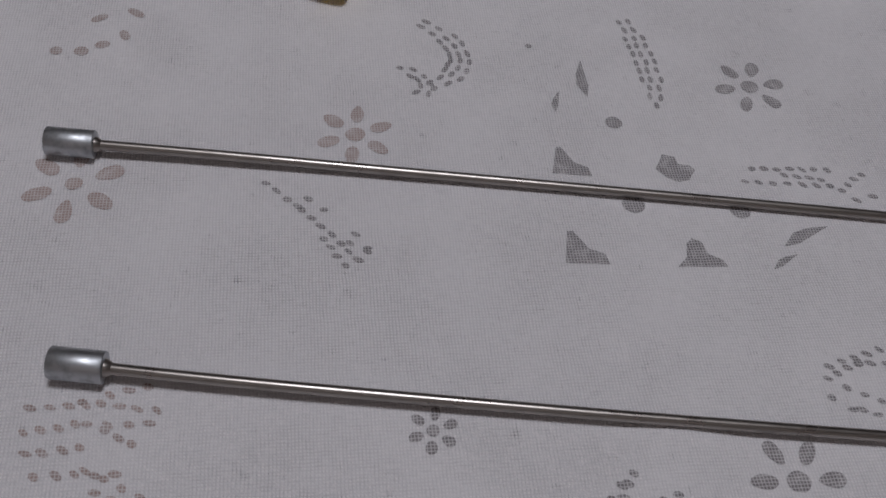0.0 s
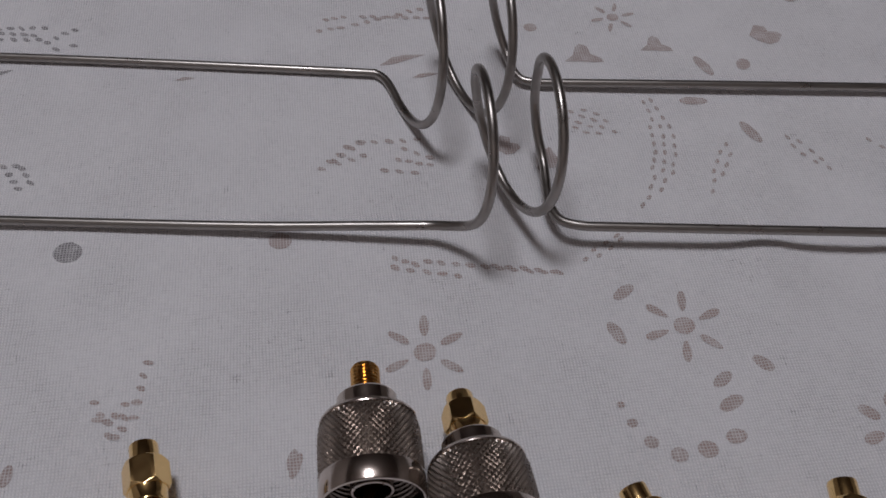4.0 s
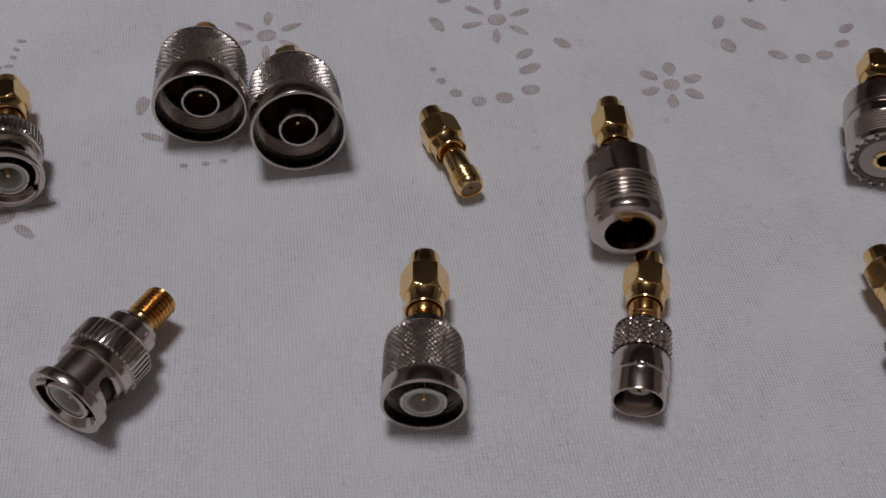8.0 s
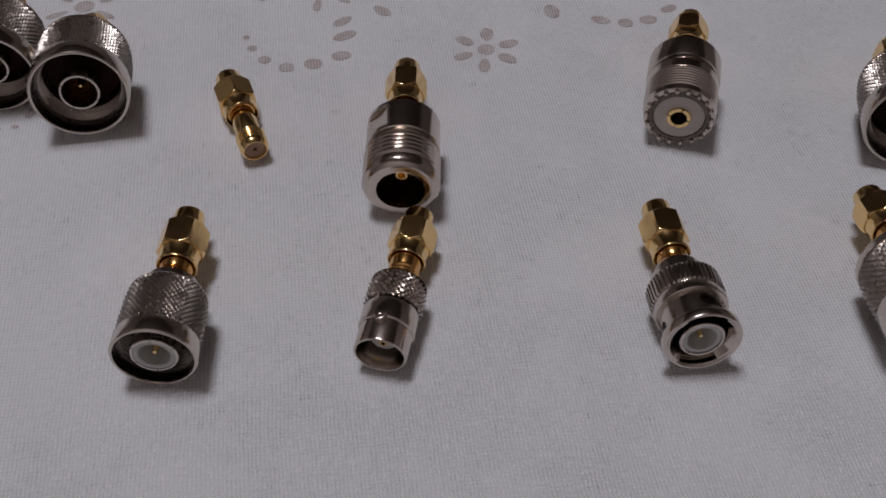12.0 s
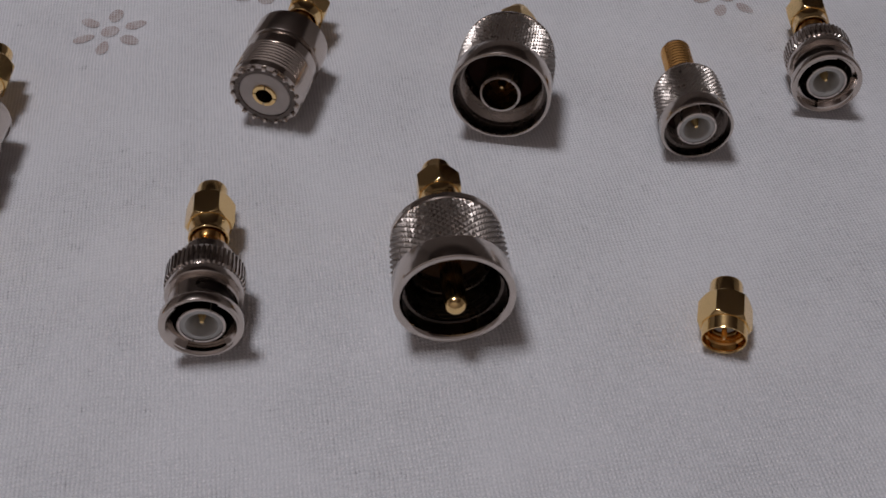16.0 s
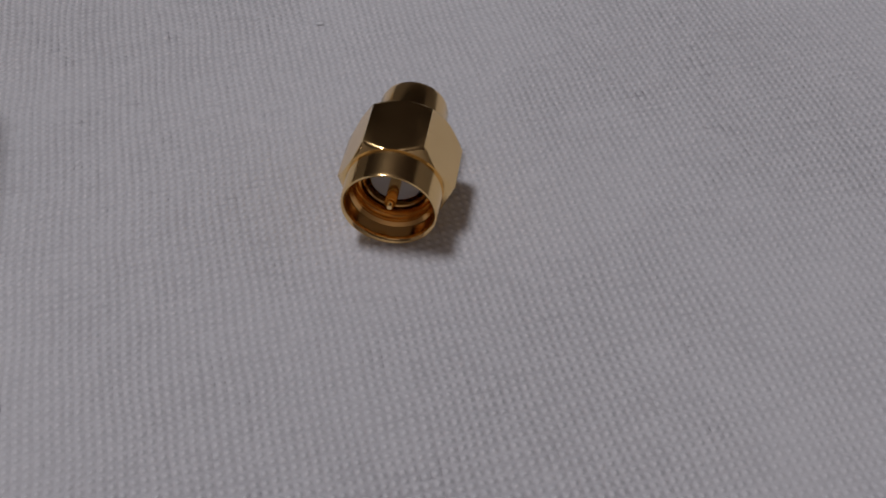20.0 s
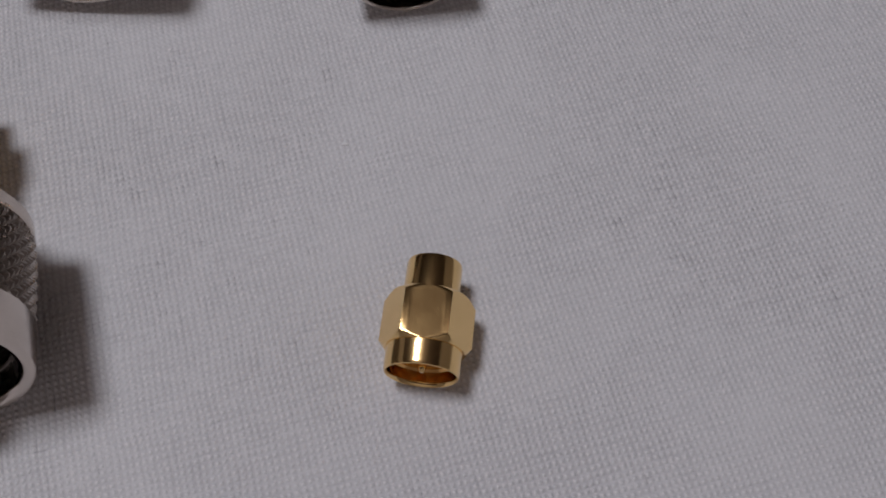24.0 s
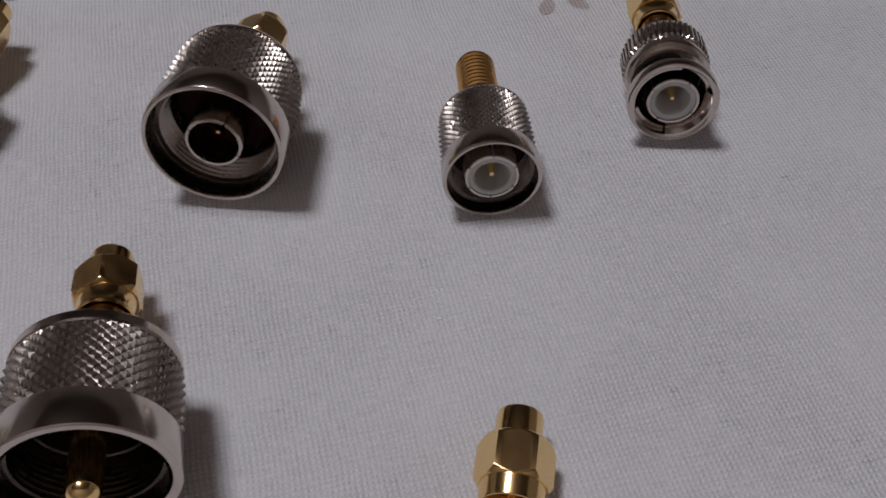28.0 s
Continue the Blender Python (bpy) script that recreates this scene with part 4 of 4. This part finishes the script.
for row in [(-33.82, 15.54, 0.19, 0.13, 0.5), (-33.39, 15.99, 0.2, 0.12, 2.2), (-33.36, 16.89, 0.26, 0.12, 2.7), (-34.19, 16.50, 0.24, 0.12, 0.8), (0.88, 6.82, 0.32, 0.15, 0.8), (0.68, 5.64, 0.34, 0.15, -1.0),
            (3.92, 5.13, 0.27, 0.15, -0.6), (2.97, 4.63, 0.28, 0.14, 0.8), (3.10, 4.05, 0.32, 0.16, 0.6), (3.12, 3.25, 0.24, 0.17, 0.3), (8.08, 6.46, 0.3, 0.16, 1.2), (8.23, 5.51, 0.28, 0.2, 1.8), (9.03, 6.50, 0.36, 0.16, -0.6)]:
    spot(*row)
for row in [(9.46, 5.25, 0.26, 0.15, -0.3), (10.68, 5.38, 0.24, 0.17, 0.3), (11.24, 5.90, 0.24, 0.14, 0.6), (11.48, 6.58, 0.28, 0.14, 0.8), (3.50, 15.16, 0.45, 0.16, -1.0), (4.66, 15.36, 0.25, 0.2, 1.2), (4.54, 12.56, 0.45, 0.16, -1.0),
            (3.08, 13.64, 0.4, 0.15, 0.1), (-5.97, 1.74, 0.3, 0.1, 1.4), (-5.51, 0.75, 0.3, 0.1, -0.3), (-3.56, 0.62, 0.2, 0.1, 1.4), (-4.60, -0.10, 0.09, 0.07, 0.0), (-4.13, 0.01, 0.09, 0.07, 0.0)]:
    spot(*row)
for row in [(-3.76, 0.13, 0.09, 0.07, 0.0), (-12.19, 0.99, 0.25, 0.12, 1.2), (-11.68, 0.99, 0.25, 0.12, 1.6), (-6.07, 1.86, 0.25, 0.1, 1.5)]:
    spot(*row)


# ---- two spring whip aerials of steel wire ----
def tubes(pts, cuts, r, material, parent, seg=18):
    """Round wire along a line of points in cm; cuts: (name, first, last, label) of the pieces, which share their end rings."""
    pts = [Vector(p) for p in pts]
    rings = []
    up = Vector((0, 0, 1))
    for k, p in enumerate(pts):
        way = (pts[min(k + 1, len(pts) - 1)] - pts[max(k - 1, 0)]).normalized()
        side = way.cross(up)
        side.normalize()
        up = side.cross(way).normalized()
        rings.append([p + r * (side * math.cos(2 * math.pi * i / seg) + up * math.sin(2 * math.pi * i / seg)) for i in range(seg)])
    for name, first, last, label in cuts:
        bm = bmesh.new()
        made = [[bm.verts.new(v) for v in ring] for ring in rings[first:last + 1]]
        for one, two in zip(made, made[1:]):
            for i in range(seg):
                bm.faces.new((one[i], one[(i + 1) % seg], two[(i + 1) % seg], two[i]))
        if first == 0:
            bm.faces.new(made[0][::-1])
        if last == len(pts) - 1:
            bm.faces.new(made[-1])
        ob = new(name, finish(name, bm, material, CM))
        ob.parent = parent
        tagged(ob, label)


def smooth_line(pts, n=14):
    """Catmull-Rom line through points."""
    p = [Vector(q) for q in pts]
    p = [2 * p[0] - p[1]] + p + [2 * p[-1] - p[-2]]
    out = []
    for k in range(1, len(p) - 2):
        a, b, c, d = p[k - 1:k + 3]
        for j in range(n):
            t = j / n
            out.append(0.5 * (2 * b + (c - a) * t + (2 * a - 5 * b + 4 * c - d) * t * t + (3 * b - 3 * c + d - a) * t ** 3))
    return out + [p[-2]]


def whip(left, right, centre, yaw, pitch, phi, radius, cap_len, label, extra=0.0, late=0.0, base=False):
    """left, right: points of the straight arms; the two-turn coil between them by its centre, yaw, pitch, first angle and radius;
    extra: how far it turns on past two turns; late: how much less it climbs towards its end."""
    root = tagged(new("whip_antenna"), label, "antenna", "whip antennas")
    wire = 0.118
    way, side, up = Vector((math.cos(yaw), math.sin(yaw), 0)), Vector((-math.sin(yaw), math.cos(yaw), 0)), Vector((0, 0, 1))
    coil = []
    steps = 144
    for k in range(steps + 1):
        f = k / steps
        a = phi - (4 * math.pi + extra) * f
        coil.append(Vector(centre) + way * (2 * pitch * (f - 0.5 - late * max(0.0, f - 0.86))) + (side * math.cos(a) + up * math.sin(a)) * radius)
    lead = 4
    line_in = smooth_line([Vector(p) for p in left], 12)
    line_out = smooth_line([Vector(p) for p in right], 12)
    bend_in = smooth_line([line_in[-6], line_in[-1], coil[lead], coil[lead + 8]], 10)[11:20]
    p, q = coil[-lead - 1], line_out[0]
    gap = (q - p).length
    go, come = (p - coil[-lead - 2]).normalized() * gap * 0.9, (line_out[1] - q).normalized() * gap * 0.9
    bend_out = []
    for k in range(1, 16):
        t = k / 16
        bend_out.append(p * (2 * t ** 3 - 3 * t * t + 1) + go * (t ** 3 - 2 * t * t + t) + q * (3 * t * t - 2 * t ** 3) + come * (t ** 3 - t * t))
    path = line_in + bend_in + coil[lead:-lead] + bend_out + line_out
    one, two = len(line_in), len(path) - len(line_out)
    for k in range(6):
        for mid in (one + 2, two - 3):
            for i in range(mid - 3, mid + 4):
                path[i] = path[i] * 0.5 + (path[i - 1] + path[i + 1]) * 0.25
    tubes(path, [("long_arm", 0, one - 1, "long straight steel arm"), ("coil", one - 1, two, "two-turn coil of bent steel wire"),
                 ("short_arm", two, len(path) - 1, "straight steel arm")], wire, STEEL, root)
    a, b = Vector(left[0]), Vector(left[1])
    way = (b - a).normalized()
    turn = way.to_track_quat("Y", "Z").to_matrix().to_4x4()
    bm = lathe([(0.0, 0.0), (0.0, 2.8), (0.1, 3.1), (0.35, 3.25), (cap_len - 0.3, 3.25), (cap_len - 0.05, 3.1), (cap_len, 2.8), (cap_len, 1.9), (cap_len - 0.6, 1.6), (cap_len - 0.6, 1.0)], 48)
    bmesh.ops.transform(bm, verts=bm.verts, matrix=turn)
    bmesh.ops.translate(bm, verts=bm.verts, vec=a * 10)
    part("end_cap", bm, ALU, root, "scratched cut aluminium end cap")
    bm = lathe([(cap_len - 0.5, 1.9), (cap_len + 0.5, 1.75), (cap_len + 1.3, 1.2)], 24)
    bmesh.ops.transform(bm, verts=bm.verts, matrix=turn)
    bmesh.ops.translate(bm, verts=bm.verts, vec=a * 10)
    part("solder_joint", bm, STEEL, root, "dull solder round the wire")
    if base:
        a, b = Vector(right[-2]), Vector(right[-1])
        turn = (b - a).normalized().to_track_quat("Y", "Z").to_matrix().to_4x4()
        start = b - (b - a).normalized() * 0.35
        grip = ribs(0.0, 16.0, 6.9, 44, 0.35, 0.8)
        stem = lathe([(-0.3, 0.0), (-0.3, 3.0), (0.0, 6.2), (16.0, 6.3), (16.4, 5.0), (24.0, 4.8), (24.2, 0.0)], 40)
        for name, bm, material, label in (("base_grip", grip, BROWN, "dark brown ribbed base"), ("base_stem", stem, BROWN, "dark base stem")):
            bmesh.ops.transform(bm, verts=bm.verts, matrix=Matrix.Translation(start * 10) @ turn)
            part(name, bm, material, root, label)
    return root


whip([(-31.95, 6.34, 0.32), (-28, 6.49, 0.28), (-22, 6.81, 0.235), (-17, 7.12, 0.225), (-12, 7.46, 0.21), (-8, 7.70, 0.28), (-5.5, 7.83, 0.44), (-3.6, 7.90, 0.60)],
     [(-0.40, 8.21, 0.60), (4, 8.56, 0.58), (8, 8.82, 0.64), (11.0, 9.0, 0.72)], (-1.90, 9.28, 2.28), radians(20.0), 1.50, radians(238), 1.75, 10.5, "steel wire whip antenna with a two-turn coil and aluminium end", radians(-40), 1.0, True)
whip([(-33.9, 11.86, 0.32), (-30, 12.20, 0.25), (-26, 12.51, 0.18), (-20, 12.94, 0.13), (-14, 13.30, 0.13), (-8, 13.57, 0.13), (-5.6, 13.65, 0.14)],
     [(-1.5, 13.66, 0.20), (3, 14.03, 0.25), (9, 14.57, 0.25), (22, 15.74, 0.25)], (-3.36, 12.98, 2.06), radians(21.0), 1.75, radians(288), 1.94, 10.8, "steel wire whip antenna lying behind the first one")


# ---- the adapters ----
bayonet_plug(-7.71, -1.70, -20.6, "plug", tilt=6.9, turn=42, lip_turn=60, tail_turn=0, label="nickel bayonet plug adapter with gold hexagon end on white cloth")
large_plug(-4.23, 0.62, -10.4, "jack", tilt=0.5, deep=2.2, sag=6.0, label="large knurled nickel plug adapter with orange-gold threaded end")
large_plug(-1.94, -0.08, -13.7, "plug", 10, tilt=7.0, sag=6.0, label="large knurled nickel plug adapter leaning against its neighbour")
straight_adapter(1.81, -0.63, -24.7, label="slim gold-plated adapter with threaded and hexagon ends")
large_socket(5.03, -1.99, -2.9, 0, label="threaded nickel socket adapter with gold hexagon end")
bayonet_plug(-4.98, -6.81, 22.6, "jack", tilt=3.9, turn=118, lip_turn=97, label="nickel bayonet plug adapter with orange-gold threaded end")
small_screw_plug(1.17, -6.36, -3.5, "plug", 0, girth=1.045, label="knurled nickel screw plug adapter with gold hexagon end")
bayonet_socket(4.99, -5.81, 7.4, 0, label="open nickel bayonet socket adapter with knurled ring, gold end")
uhf_socket(10.81, 0.63, 10.0, 10, label="threaded nickel socket adapter with toothed rim and beige face")
bayonet_plug(10.64, -5.35, -8.1, "plug", tilt=7.0, turn=-10, lip_turn=-20, tail_turn=0, label="nickel bayonet plug adapter, slot upward, gold hexagon end")
uhf_plug(14.87, -4.90, -6.9, 28, tilt=6.4, label="large knurled nickel plug adapter with ball-tipped gold pin")
large_plug(15.67, 0.36, 8.0, "plug", 20, tilt=5.6, sag=4.2, label="large knurled nickel plug adapter standing alone on the cloth")
small_screw_plug(19.67, -0.11, -1.4, "jack", label="knurled nickel screw plug adapter with long gold threaded end")
bayonet_plug(22.58, 1.36, 5.4, "plug", tilt=7.3, turn=85, lip_turn=120, tail_turn=0, label="nickel bayonet plug adapter lying apart at the end of the row")
terminator(19.50, -5.0, 11.2, label="small gold-plated screw plug with thin centre pin")


# ---- the tool tip beyond the rods, and lint ----
def yellow_tip(x, y, ang):
    root = tagged(empty("test_probe", x, y, ang, 5.0), "metal barrel with black band and yellow tip", "probe")
    h = 5.0
    part("tip", lathe([(0.0, 0.0), (0.0, 3.6), (0.5, 4.4), (1.2, 4.7), (7.0, 5.0), (7.6, 4.8)], 10), YELLOW, root, "faceted yellow plastic tip", h)
    part("barrel", lathe([(7.4, 4.3), (7.6, 4.6), (12.5, 4.8), (13.0, 4.5), (13.1, 4.0), (15.6, 4.0), (15.7, 4.6), (21.0, 4.7), (21.5, 4.4), (21.6, 0.0)]), NICKEL, root, "bright metal barrel", h)
    part("band", lathe([(13.0, 4.2), (13.2, 4.75), (15.4, 4.75), (15.6, 4.2)]), BLACK, root, "black band", h)
    part("lead", lathe([(21.4, 3.6), (24.0, 3.4), (36.0, 2.8), (36.2, 0.0)]), BLACK, root, "black sleeve", h)
    return root


yellow_tip(-28.1, 18.75, -84.0)


def lint(x, y, r):
    bm = bmesh.new()
    bmesh.ops.create_icosphere(bm, subdivisions=1, radius=r)
    for v in bm.verts:
        v.co = Vector((v.co.x * random.uniform(0.6, 1.5), v.co.y * random.uniform(0.5, 1.2), abs(v.co.z) * 0.6))
    ob = new("lint_speck", finish("lint_speck", bm, LINT))
    ob.matrix_world = pose(x * CM, y * CM, float(cloth_z(x, y)) * CM)
    tagged(ob, "tiny white speck of lint on the cloth", "lint")


for row in [(18.82, -1.96, 0.42), (-2.1, -5.8, 0.4), (20.6, -4.7, 0.1)]:
    lint(*row)
